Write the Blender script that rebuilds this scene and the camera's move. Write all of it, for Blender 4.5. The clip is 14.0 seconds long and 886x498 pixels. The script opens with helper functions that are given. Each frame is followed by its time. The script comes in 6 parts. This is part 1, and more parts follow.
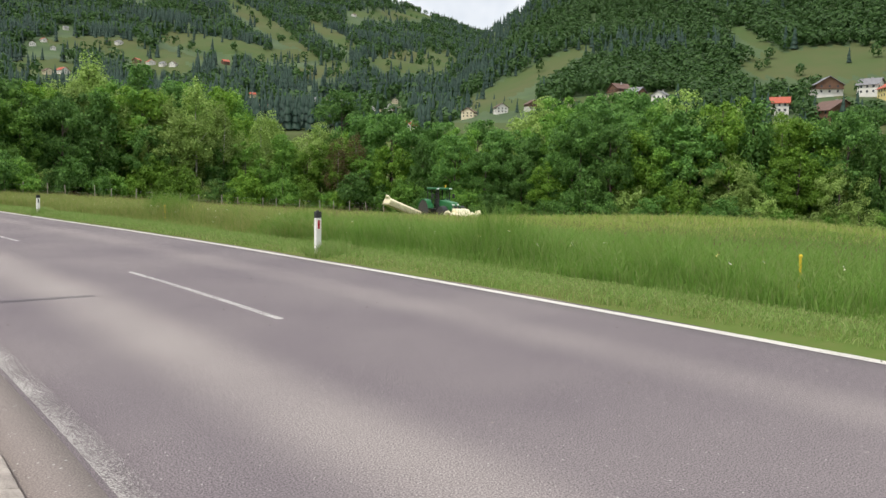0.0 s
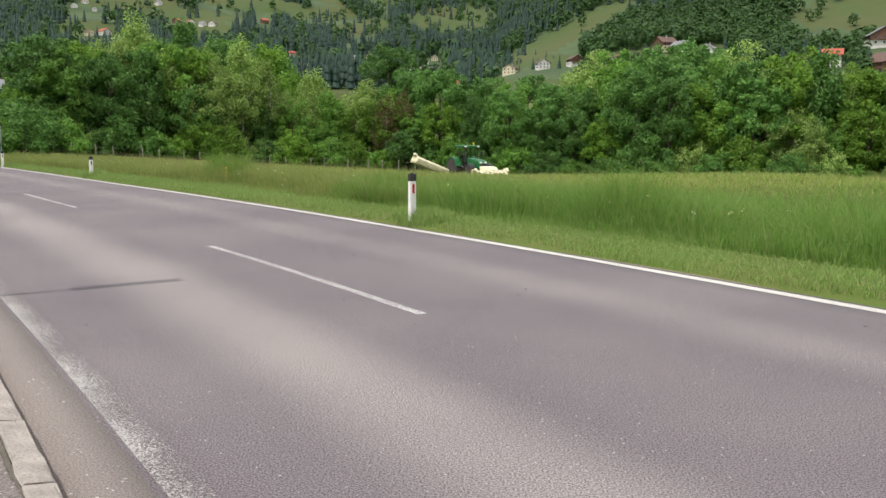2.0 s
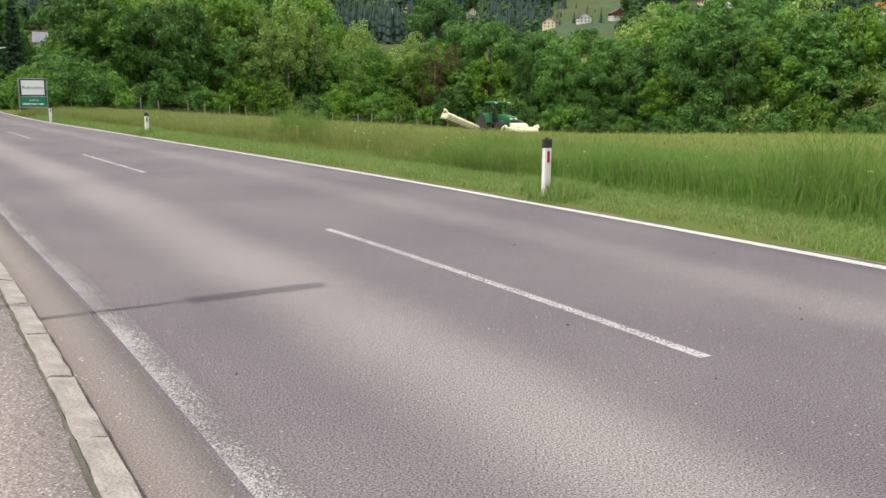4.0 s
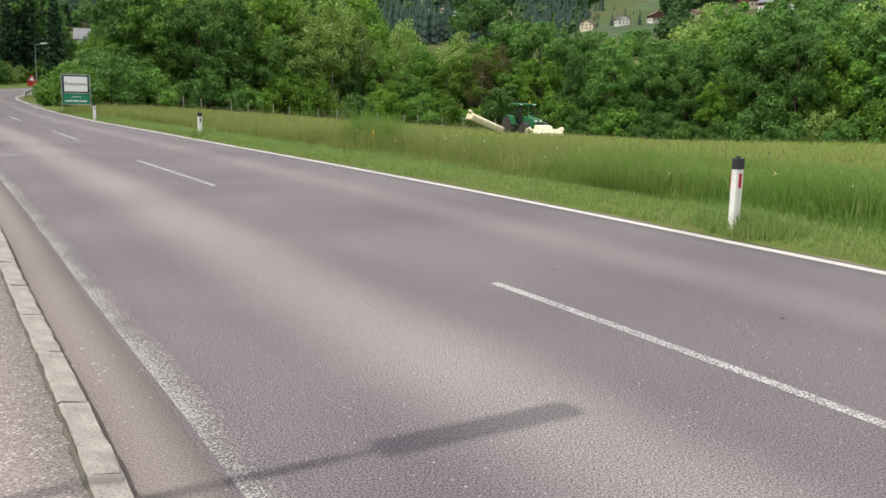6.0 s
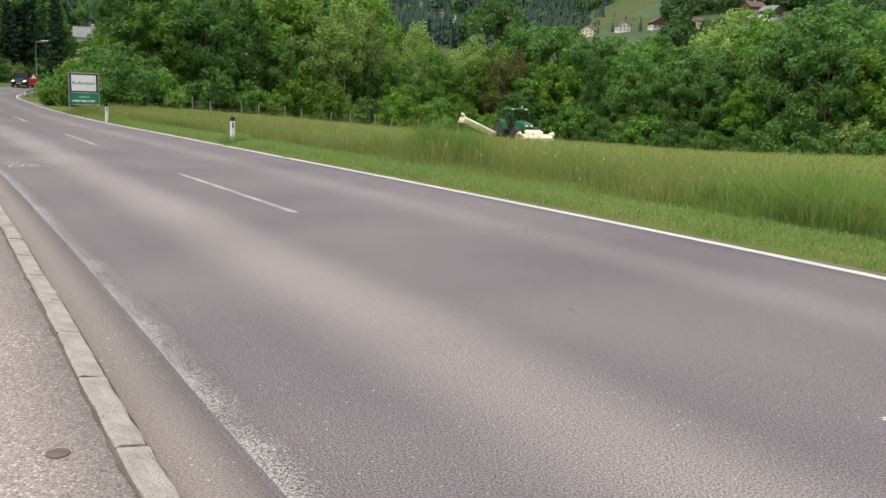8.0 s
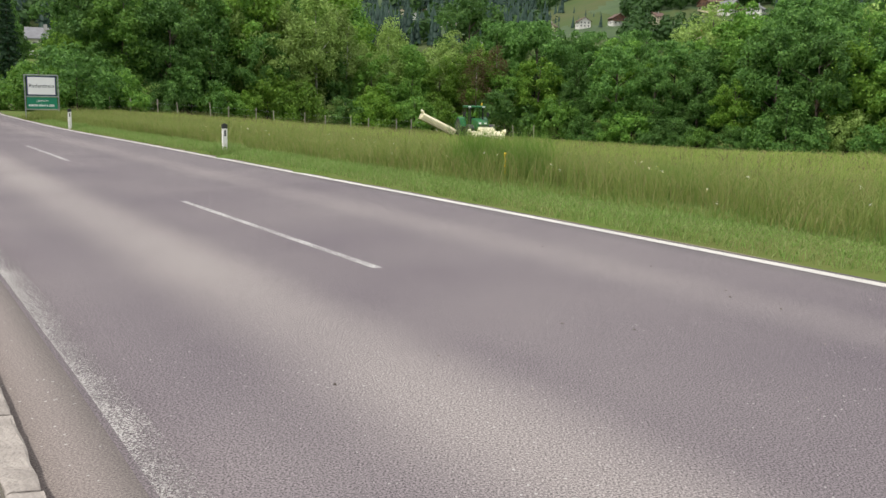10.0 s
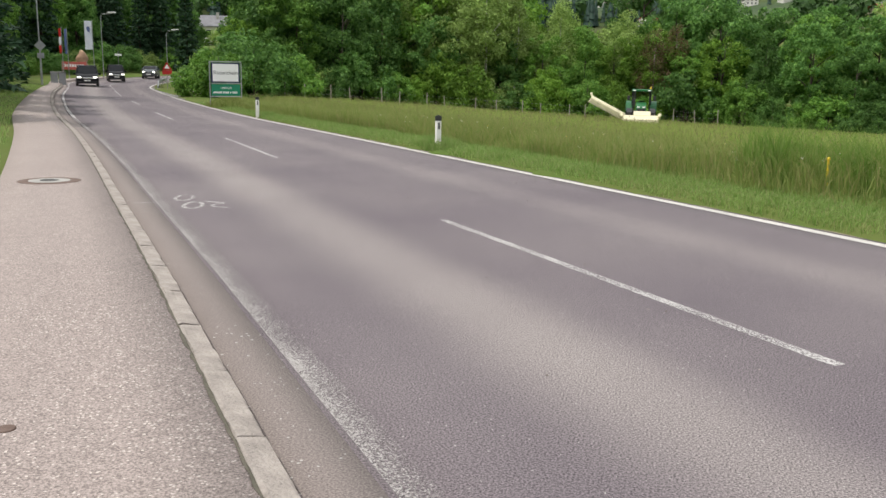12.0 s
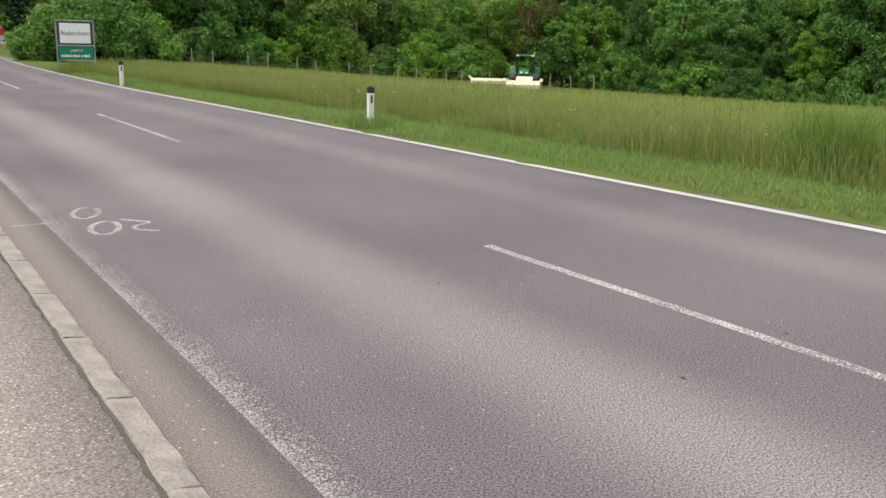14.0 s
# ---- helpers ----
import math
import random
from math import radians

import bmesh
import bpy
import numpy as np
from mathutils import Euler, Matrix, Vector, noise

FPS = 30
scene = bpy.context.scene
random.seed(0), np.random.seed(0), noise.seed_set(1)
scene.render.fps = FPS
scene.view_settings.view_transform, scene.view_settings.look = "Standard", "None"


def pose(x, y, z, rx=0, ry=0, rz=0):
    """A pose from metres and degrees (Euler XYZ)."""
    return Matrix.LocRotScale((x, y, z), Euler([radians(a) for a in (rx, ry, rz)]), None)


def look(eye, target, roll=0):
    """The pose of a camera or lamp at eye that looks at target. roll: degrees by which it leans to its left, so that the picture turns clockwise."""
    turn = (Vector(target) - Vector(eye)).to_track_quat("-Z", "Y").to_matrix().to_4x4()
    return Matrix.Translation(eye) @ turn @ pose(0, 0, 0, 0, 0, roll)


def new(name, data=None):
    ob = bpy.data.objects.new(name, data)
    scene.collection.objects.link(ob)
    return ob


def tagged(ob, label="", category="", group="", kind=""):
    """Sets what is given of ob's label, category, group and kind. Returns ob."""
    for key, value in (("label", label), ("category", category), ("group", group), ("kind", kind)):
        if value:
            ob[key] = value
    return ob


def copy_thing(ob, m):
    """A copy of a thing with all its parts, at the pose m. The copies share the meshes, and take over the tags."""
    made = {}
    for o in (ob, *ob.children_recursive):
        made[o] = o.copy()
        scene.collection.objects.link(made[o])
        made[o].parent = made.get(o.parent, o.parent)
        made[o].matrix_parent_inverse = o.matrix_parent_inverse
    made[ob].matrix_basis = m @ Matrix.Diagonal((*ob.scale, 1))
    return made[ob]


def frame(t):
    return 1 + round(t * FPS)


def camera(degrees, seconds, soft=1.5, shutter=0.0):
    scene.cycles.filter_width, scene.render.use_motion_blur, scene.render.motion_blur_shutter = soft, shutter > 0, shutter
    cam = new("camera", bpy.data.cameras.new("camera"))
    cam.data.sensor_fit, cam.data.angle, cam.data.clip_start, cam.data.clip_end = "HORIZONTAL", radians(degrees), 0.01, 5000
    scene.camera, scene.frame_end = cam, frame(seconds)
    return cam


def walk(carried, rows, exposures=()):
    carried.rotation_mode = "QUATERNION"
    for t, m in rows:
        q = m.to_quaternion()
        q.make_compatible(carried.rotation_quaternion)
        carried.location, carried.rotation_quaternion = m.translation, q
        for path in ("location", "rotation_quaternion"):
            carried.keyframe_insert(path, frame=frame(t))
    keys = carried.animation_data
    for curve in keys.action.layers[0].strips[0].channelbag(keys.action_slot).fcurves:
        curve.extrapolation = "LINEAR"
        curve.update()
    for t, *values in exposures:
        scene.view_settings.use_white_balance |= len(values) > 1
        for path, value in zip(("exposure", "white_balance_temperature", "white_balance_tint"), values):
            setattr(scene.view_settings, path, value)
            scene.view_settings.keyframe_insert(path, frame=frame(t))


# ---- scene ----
cam = camera(53.0, 14.0)

PATH = [
    (0, (-0.972, 3.38, 1.576), (-0.999, 5.374, 1.427), 0.7),
    (0.5, (-1.296, 3.954, 1.569), (-1.344, 5.949, 1.426), 1.0),
    (1, (-1.646, 4.506, 1.57), (-1.784, 6.492, 1.375), 0.3),
    (1.5, (-1.969, 4.984, 1.566), (-2.123, 6.967, 1.353), 0.2),
    (2, (-2.314, 5.554, 1.556), (-2.429, 7.536, 1.313), 0.2),
    (2.5, (-2.743, 6.069, 1.594), (-2.949, 8.043, 1.344), -0.6),
    (3, (-3.139, 6.678, 1.607), (-3.323, 8.655, 1.367), -0.9),
    (3.5, (-3.572, 7.344, 1.604), (-3.726, 9.323, 1.359), 0.5),
    (4, (-4.077, 7.917, 1.597), (-4.267, 9.879, 1.256), 0.5),
    (4.2, (-4.259, 8.146, 1.607), (-4.527, 10.095, 1.246), 0.0),
    (6.3, (-6.238, 10.856, 1.616), (-6.486, 12.811, 1.277), 1.5),
    (6.5, (-6.455, 10.971, 1.646), (-6.696, 12.926, 1.303), 1.7),
    (7, (-7.035, 11.78, 1.626), (-7.265, 13.74, 1.3), 1.9),
    (7.5, (-7.687, 12.524, 1.635), (-7.949, 14.478, 1.3), 2.0),
    (8, (-8.287, 13.414, 1.609), (-8.533, 15.372, 1.278), 2.0),
    (8.2, (-8.533, 13.793, 1.614), (-8.766, 15.751, 1.283), 1.8),
    (10.3, (-10.889, 17.239, 1.648), (-11.049, 19.205, 1.315), 1.3),
    (10.5, (-11.136, 17.5, 1.652), (-11.307, 19.464, 1.318), 1.6),
    (11, (-11.695, 18.328, 1.654), (-11.864, 20.293, 1.323), 2.5),
    (11.5, (-12.358, 18.91, 1.679), (-12.683, 20.851, 1.324), 2.3),
    (12, (-12.951, 19.512, 1.719), (-13.436, 21.415, 1.343), 0.9),
    (12.5, (-13.558, 20.261, 1.686), (-13.897, 22.193, 1.293), 1.4),
    (13, (-14.17, 20.906, 1.706), (-14.511, 22.831, 1.287), 1.0),
    (13.5, (-14.772, 21.711, 1.728), (-15.132, 23.629, 1.291), 0.3),
    (14, (-15.375, 22.48, 1.696), (-15.54, 24.422, 1.249), 1.3),
]
walk(cam, [(t, look(e, a, r)) for t, e, a, r in PATH], exposures=((0, 0.05), (4, 0.10), (7, 0.03), (10.5, 0.0), (14, -0.07)))

# ---- light ----
SUN_AZ = math.atan2(-0.77, -0.64)          # the sun stands behind and to the left of the walk
SUN_EL = radians(61)
world = bpy.data.worlds.new("sky")
scene.world = world
world.use_nodes = True
wn, wl = world.node_tree.nodes, world.node_tree.links
sky = wn.new("ShaderNodeTexSky")
sky.sky_type = "NISHITA"
sky.sun_disc = False
sky.sun_elevation = SUN_EL
sky.sun_rotation = SUN_AZ
sky.dust_density = 2.5
cloud_noise = wn.new("ShaderNodeTexNoise")
cloud_noise.inputs["Scale"].default_value = 2.2
cloud_noise.inputs["Detail"].default_value = 6
cloud_ramp = wn.new("ShaderNodeValToRGB")
cloud_ramp.color_ramp.elements[0].position = 0.24
cloud_ramp.color_ramp.elements[1].position = 0.44
cloud_mix = wn.new("ShaderNodeMix")
cloud_mix.data_type = "RGBA"
cloud_mix.inputs[7].default_value = (9.0, 9.1, 9.3, 1)
wl.new(cloud_noise.outputs["Fac"], cloud_ramp.inputs["Fac"])
wl.new(cloud_ramp.outputs["Color"], cloud_mix.inputs[0])
wl.new(sky.outputs[0], cloud_mix.inputs[6])
wl.new(cloud_mix.outputs[2], wn["Background"].inputs["Color"])
wn["Background"].inputs["Strength"].default_value = 0.12

sun = new("sun", bpy.data.lights.new("sun", "SUN"))
sun.data.energy = 2.75
sun.data.angle = radians(0.6)
sun.data.color = (1.0, 0.95, 0.87)
sun.matrix_world = look((0, 0, 60), (0 - math.sin(SUN_AZ), 0 - math.cos(SUN_AZ), 60 - math.tan(SUN_EL)))
scene.view_settings.exposure = 0.0


# ---- materials ----
def mat(name, c1, c2=None, scale=3.0, rough=0.8, metal=0.0, bump=0.0, fine=0.0, mid=0.5, spec=0.5):
    """A surface of two colours mixed by noise at two scales, with fine relief."""
    m = bpy.data.materials.new(name)
    m.use_nodes = True
    nt, ns = m.node_tree.links, m.node_tree.nodes
    p = ns["Principled BSDF"]
    p.inputs["Roughness"].default_value = rough
    p.inputs["Metallic"].default_value = metal
    p.inputs["Specular IOR Level"].default_value = spec
    c2 = c2 or tuple(min(1, v * 0.8) for v in c1)
    co = ns.new("ShaderNodeTexCoord")
    a, b = ns.new("ShaderNodeTexNoise"), ns.new("ShaderNodeTexNoise")
    a.inputs["Scale"].default_value, a.inputs["Detail"].default_value = scale, 3
    b.inputs["Scale"].default_value, b.inputs["Detail"].default_value = fine or scale * 14, 2
    nt.new(co.outputs["Object"], a.inputs["Vector"])
    nt.new(co.outputs["Object"], b.inputs["Vector"])
    mx = ns.new("ShaderNodeMath")
    mx.operation = "MULTIPLY_ADD"
    nt.new(b.outputs["Fac"], mx.inputs[0])
    mx.inputs[1].default_value = 0.45
    ad = ns.new("ShaderNodeMath")
    ad.operation = "MULTIPLY_ADD"
    nt.new(a.outputs["Fac"], ad.inputs[0])
    ad.inputs[1].default_value = 0.9
    ad.inputs[2].default_value = mid - 0.675
    nt.new(ad.outputs[0], mx.inputs[2])
    rp = ns.new("ShaderNodeValToRGB")
    rp.color_ramp.elements[0].position, rp.color_ramp.elements[1].position = 0.3, 0.7
    rp.color_ramp.elements[0].color, rp.color_ramp.elements[1].color = (*c1, 1), (*c2, 1)
    nt.new(mx.outputs[0], rp.inputs["Fac"])
    nt.new(rp.outputs["Color"], p.inputs["Base Color"])
    if bump:
        bp = ns.new("ShaderNodeBump")
        bp.inputs["Strength"].default_value, bp.inputs["Distance"].default_value = bump, 0.02
        nt.new(b.outputs["Fac"], bp.inputs["Height"])
        nt.new(bp.outputs["Normal"], p.inputs["Normal"])
    return m


def foliage(name, cols, through_light=0.4, tree_shift=0.25):
    """Leaves: each leaf takes its own tone, each plant a slight shift."""
    m = bpy.data.materials.new(name)
    m.use_nodes = True
    ns, nt = m.node_tree.nodes, m.node_tree.links
    p = ns["Principled BSDF"]
    p.inputs["Roughness"].default_value = 0.6
    p.inputs["Specular IOR Level"].default_value = 0.25
    g = ns.new("ShaderNodeNewGeometry")
    rp = ns.new("ShaderNodeValToRGB")
    e = rp.color_ramp.elements
    e[0].color, e[1].color = (*cols[0], 1), (*cols[-1], 1)
    for k, c in enumerate(cols[1:-1]):
        e.new((k + 1) / (len(cols) - 1)).color = (*c, 1)
    nt.new(g.outputs["Random Per Island"], rp.inputs["Fac"])
    oi = ns.new("ShaderNodeObjectInfo")
    hs = ns.new("ShaderNodeHueSaturation")
    mr = ns.new("ShaderNodeMapRange")
    mr.inputs[3].default_value, mr.inputs[4].default_value = 1 - tree_shift * 0.6, 1 + tree_shift * 1.5
    nt.new(oi.outputs["Random"], mr.inputs[0])
    nt.new(mr.outputs[0], hs.inputs["Value"])
    nt.new(rp.outputs["Color"], hs.inputs["Color"])
    nt.new(hs.outputs["Color"], p.inputs["Base Color"])
    tr = ns.new("ShaderNodeBsdfTranslucent")
    nt.new(hs.outputs["Color"], tr.inputs["Color"])
    mx = ns.new("ShaderNodeMixShader")
    mx.inputs[0].default_value = through_light
    nt.new(p.outputs[0], mx.inputs[1])
    nt.new(tr.outputs[0], mx.inputs[2])
    nt.new(mx.outputs[0], ns["Material Output"].inputs["Surface"])
    return m


def asphalt(name, dark, light, bands=True, speck=(0.46, 0.44, 0.42), amount=0.63, chip=34, chip_size=1.0, rough_grain=0.82):
    """Worn asphalt: stone grain, loose pale chips, stains and paler wheel-worn bands along the road."""
    m = bpy.data.materials.new(name)
    m.use_nodes = True
    ns, nt = m.node_tree.nodes, m.node_tree.links
    p = ns["Principled BSDF"]
    p.inputs["Roughness"].default_value = 0.82
    p.inputs["Specular IOR Level"].default_value = 0.35
    uv = ns.new("ShaderNodeUVMap")
    uv.uv_map = "run"
    co = ns.new("ShaderNodeTexCoord")
    grain = ns.new("ShaderNodeTexNoise")
    grain.inputs["Scale"].default_value, grain.inputs["Detail"].default_value = 90, 4
    grain.inputs["Roughness"].default_value = 0.7
    nt.new(co.outputs["Object"], grain.inputs["Vector"])
    stain = ns.new("ShaderNodeTexNoise")
    stain.inputs["Scale"].default_value, stain.inputs["Detail"].default_value = 0.35, 5
    nt.new(uv.outputs[0], stain.inputs["Vector"])
    f = ns.new("ShaderNodeMath")
    f.operation = "MULTIPLY_ADD"
    nt.new(stain.outputs["Fac"], f.inputs[0])
    f.inputs[1].default_value = 0.7
    f.inputs[2].default_value = -0.05 if bands else 0.15
    last = f
    if bands:
        sep = ns.new("ShaderNodeSeparateXYZ")
        nt.new(uv.outputs[0], sep.inputs[0])
        for centre, width, power in ((-5.3, 0.50, 0.57), (-1.75, 0.42, 0.26)):
            d = ns.new("ShaderNodeMath")
            d.operation = "SUBTRACT"
            nt.new(sep.outputs["X"], d.inputs[0])
            d.inputs[1].default_value = centre
            q = ns.new("ShaderNodeMath")
            q.operation = "ABSOLUTE"
            nt.new(d.outputs[0], q.inputs[0])
            r = ns.new("ShaderNodeMapRange")
            r.interpolation_type = "SMOOTHSTEP"
            r.inputs[1].default_value, r.inputs[2].default_value = width * 1.7, 0.05
            r.inputs[3].default_value, r.inputs[4].default_value = 0.0, power
            nt.new(q.outputs[0], r.inputs[0])
            s_ = ns.new("ShaderNodeMath")
            nt.new(last.outputs[0], s_.inputs[0])
            nt.new(r.outputs[0], s_.inputs[1])
            last = s_
    mixc = ns.new("ShaderNodeMix")
    mixc.data_type = "RGBA"
    mixc.inputs[6].default_value, mixc.inputs[7].default_value = (*dark, 1), (*light, 1)
    nt.new(last.outputs[0], mixc.inputs[0])
    gm = ns.new("ShaderNodeMapRange")
    gm.inputs[1].default_value, gm.inputs[2].default_value = 0.36, 0.64
    gm.inputs[3].default_value, gm.inputs[4].default_value = 1 - rough_grain, 1 + rough_grain
    nt.new(grain.outputs["Fac"], gm.inputs[0])
    mul = ns.new("ShaderNodeMix")
    mul.data_type, mul.blend_type = "RGBA", "MULTIPLY"
    mul.inputs[0].default_value = 1
    nt.new(mixc.outputs[2], mul.inputs[6])
    nt.new(gm.outputs[0], mul.inputs[7])
    vo = ns.new("ShaderNodeTexVoronoi")
    vo.inputs["Scale"].default_value = chip
    nt.new(co.outputs["Object"], vo.inputs["Vector"])
    patch = ns.new("ShaderNodeTexNoise")
    patch.inputs["Scale"].default_value = 0.8
    nt.new(co.outputs["Object"], patch.inputs["Vector"])
    thr = ns.new("ShaderNodeMath")
    thr.operation = "MULTIPLY_ADD"
    nt.new(patch.outputs["Fac"], thr.inputs[0])
    thr.inputs[1].default_value, thr.inputs[2].default_value = 0.25 * chip_size, 0.01
    lt = ns.new("ShaderNodeMath")
    lt.operation = "LESS_THAN"
    nt.new(vo.outputs["Distance"], lt.inputs[0])
    nt.new(thr.outputs[0], lt.inputs[1])
    rnd = ns.new("ShaderNodeMath")
    rnd.operation = "GREATER_THAN"
    sc = ns.new("ShaderNodeSeparateXYZ")
    nt.new(vo.outputs["Color"], sc.inputs[0])
    nt.new(sc.outputs["X"], rnd.inputs[0])
    rnd.inputs[1].default_value = amount
    both = ns.new("ShaderNodeMath")
    both.operation = "MULTIPLY"
    nt.new(lt.outputs[0], both.inputs[0])
    nt.new(rnd.outputs[0], both.inputs[1])
    fin = ns.new("ShaderNodeMix")
    fin.data_type = "RGBA"
    nt.new(both.outputs[0], fin.inputs[0])
    nt.new(mul.outputs[2], fin.inputs[6])
    fin.inputs[7].default_value = (*speck, 1)
    nt.new(fin.outputs[2], p.inputs["Base Color"])
    bp = ns.new("ShaderNodeBump")
    bp.inputs["Strength"].default_value, bp.inputs["Distance"].default_value = 0.05, 0.003
    nt.new(grain.outputs["Fac"], bp.inputs["Height"])
    nt.new(bp.outputs["Normal"], p.inputs["Normal"])
    return m


def worn_paint(name, paint, keep, rough=0.6, grain=70, fade=None):
    """Road paint, worn away to the bare asphalt where the grain stands high; fade: metres across, from whole to worn."""
    m = bpy.data.materials.new(name)
    m.use_nodes = True
    ns, nt = m.node_tree.nodes, m.node_tree.links
    p = ns["Principled BSDF"]
    p.inputs["Roughness"].default_value = rough
    co = ns.new("ShaderNodeTexCoord")
    a, b = ns.new("ShaderNodeTexNoise"), ns.new("ShaderNodeTexNoise")
    a.inputs["Scale"].default_value, a.inputs["Detail"].default_value = grain, 3
    a.inputs["Roughness"].default_value = 0.7
    b.inputs["Scale"].default_value, b.inputs["Detail"].default_value = 1.3, 3
    for q in (a, b):
        nt.new(co.outputs["Object"], q.inputs["Vector"])
    k = ns.new("ShaderNodeMath")
    k.operation = "MULTIPLY_ADD"
    nt.new(b.outputs["Fac"], k.inputs[0])
    k.inputs[1].default_value = 0.2
    nt.new(a.outputs["Fac"], k.inputs[2])
    if fade:
        uv = ns.new("ShaderNodeUVMap")
        uv.uv_map = "run"
        sep = ns.new("ShaderNodeSeparateXYZ")
        nt.new(uv.outputs[0], sep.inputs[0])
        fd = ns.new("ShaderNodeMapRange")
        fd.inputs[1].default_value, fd.inputs[2].default_value = fade
        fd.inputs[3].default_value, fd.inputs[4].default_value = 0.03, -0.11
        nt.new(sep.outputs["X"], fd.inputs[0])
        ad = ns.new("ShaderNodeMath")
        nt.new(k.outputs[0], ad.inputs[0])
        nt.new(fd.outputs[0], ad.inputs[1])
        k = ad
    rp = ns.new("ShaderNodeMapRange")
    rp.inputs[1].default_value, rp.inputs[2].default_value = 0.605 - keep - 0.05, 0.605 - keep + 0.07
    nt.new(k.outputs[0], rp.inputs[0])
    shade = ns.new("ShaderNodeMix")
    shade.data_type = "RGBA"
    shade.inputs[6].default_value, shade.inputs[7].default_value = (*(v * 0.72 for v in paint), 1), (*paint, 1)
    nt.new(b.outputs["Fac"], shade.inputs[0])
    nt.new(shade.outputs[2], p.inputs["Base Color"])
    bare = ns.new("ShaderNodeBsdfTransparent")
    mx = ns.new("ShaderNodeMixShader")
    nt.new(rp.outputs[0], mx.inputs[0])
    nt.new(bare.outputs[0], mx.inputs[1])
    nt.new(p.outputs[0], mx.inputs[2])
    nt.new(mx.outputs[0], ns["Material Output"].inputs["Surface"])
    return m


ASPHALT = asphalt("asphalt", (0.100, 0.082, 0.099), (0.258, 0.229, 0.222), amount=0.90, chip=30, chip_size=1.25, speck=(0.42, 0.40, 0.385))
GUTTER = asphalt("gutter_asphalt", (0.165, 0.138, 0.13), (0.275, 0.235, 0.218), bands=False, amount=0.90, chip=30, chip_size=1.6, rough_grain=0.5)
WALKWAY = asphalt("walkway_asphalt", (0.25, 0.208, 0.192), (0.345, 0.292, 0.272), bands=False, speck=(0.58, 0.52, 0.48), amount=0.68, chip=44, chip_size=2.2, rough_grain=0.55)
LAYBY = asphalt("layby_asphalt", (0.17, 0.165, 0.17), (0.24, 0.23, 0.23), bands=False)
EDGE_PAINT = worn_paint("edge_paint", (0.64, 0.61, 0.575), 0.16)
DASH_PAINT = worn_paint("dash_paint", (0.60, 0.58, 0.565), 0.03)
OLD_PAINT = worn_paint("old_paint", (0.43, 0.405, 0.39), 0.02, grain=95, fade=(-6.935, -6.745))
CHALK = worn_paint("survey_paint", (0.58, 0.56, 0.54), 0.03)
GRANITE = mat("granite", (0.41, 0.365, 0.33), (0.27, 0.238, 0.215), 7, 0.85, bump=0.8, fine=55)
MORTAR = mat("mortar", (0.56, 0.51, 0.45), (0.42, 0.38, 0.33), 9, 0.9, bump=0.4)
SOIL = mat("field_ground", (0.085, 0.14, 0.028), (0.125, 0.14, 0.045), 0.25, 0.95, bump=0.4, fine=6, spec=0.1)
VERGE_DUST = mat("verge_dust", (0.26, 0.22, 0.16), (0.16, 0.15, 0.08), 2.5, 0.95, bump=0.6, fine=30)
JOINT = mat("joint_dirt", (0.13, 0.115, 0.09), (0.08, 0.075, 0.055), 3, 0.95, bump=0.4)
GRAVEL = mat("gravel", (0.42, 0.38, 0.33), (0.28, 0.25, 0.21), 3, 0.95, bump=0.6, fine=40)
MEADOW = mat("meadow", (0.066, 0.104, 0.037), (0.096, 0.104, 0.048), 0.006, 0.95, fine=0.05, spec=0.05)
FOREST_FLOOR = mat("forest_floor", (0.03, 0.06, 0.02), (0.06, 0.10, 0.03), 0.02, 0.95, fine=0.2)
BARK = mat("bark", (0.10, 0.075, 0.055), (0.05, 0.04, 0.032), 3, 0.9, bump=0.6, fine=25)
BIRCH_BARK = mat("birch_bark", (0.55, 0.53, 0.48), (0.16, 0.14, 0.12), 2.2, 0.8, bump=0.2, fine=8)
GREY_WOOD = mat("grey_wood", (0.42, 0.38, 0.32), (0.24, 0.21, 0.17), 5, 0.9, bump=0.3, fine=40)
STEEL = mat("galvanised_steel", (0.45, 0.46, 0.47), (0.34, 0.35, 0.36), 6, 0.45, 0.8)
LAMP_WHITE = mat("lamp_glass", (0.80, 0.80, 0.78), (0.7, 0.7, 0.68), 3, 0.35)
TRACTOR_GREEN = mat("tractor_green", (0.012, 0.12, 0.035), (0.02, 0.15, 0.05), 3, 0.38)
CREAM = mat("cream_tarpaulin", (0.80, 0.74, 0.52), (0.68, 0.62, 0.42), 1.6, 0.6, bump=0.2, fine=10)
CREAM_DARK = mat("cream_paint_dusty", (0.62, 0.56, 0.38), (0.45, 0.41, 0.29), 2, 0.6)
RIM_YELLOW = mat("rim_yellow", (0.70, 0.45, 0.03), (0.55, 0.36, 0.05), 4, 0.5)
RUBBER = mat("rubber", (0.025, 0.025, 0.026), (0.05, 0.046, 0.04), 8, 0.85, bump=0.3)
BLACK = mat("black_plastic", (0.018, 0.018, 0.02), (0.03, 0.03, 0.032), 9, 0.55)
DARK_METAL = mat("dark_metal", (0.05, 0.05, 0.052), (0.09, 0.085, 0.08), 6, 0.5, 0.5)
POST_WHITE = mat("white_plastic", (0.80, 0.79, 0.76), (0.66, 0.64, 0.58), 5, 0.45, mid=0.38)
RED_REFLECTOR = mat("red_reflector", (0.50, 0.015, 0.05), (0.42, 0.012, 0.04), 20, 0.25)
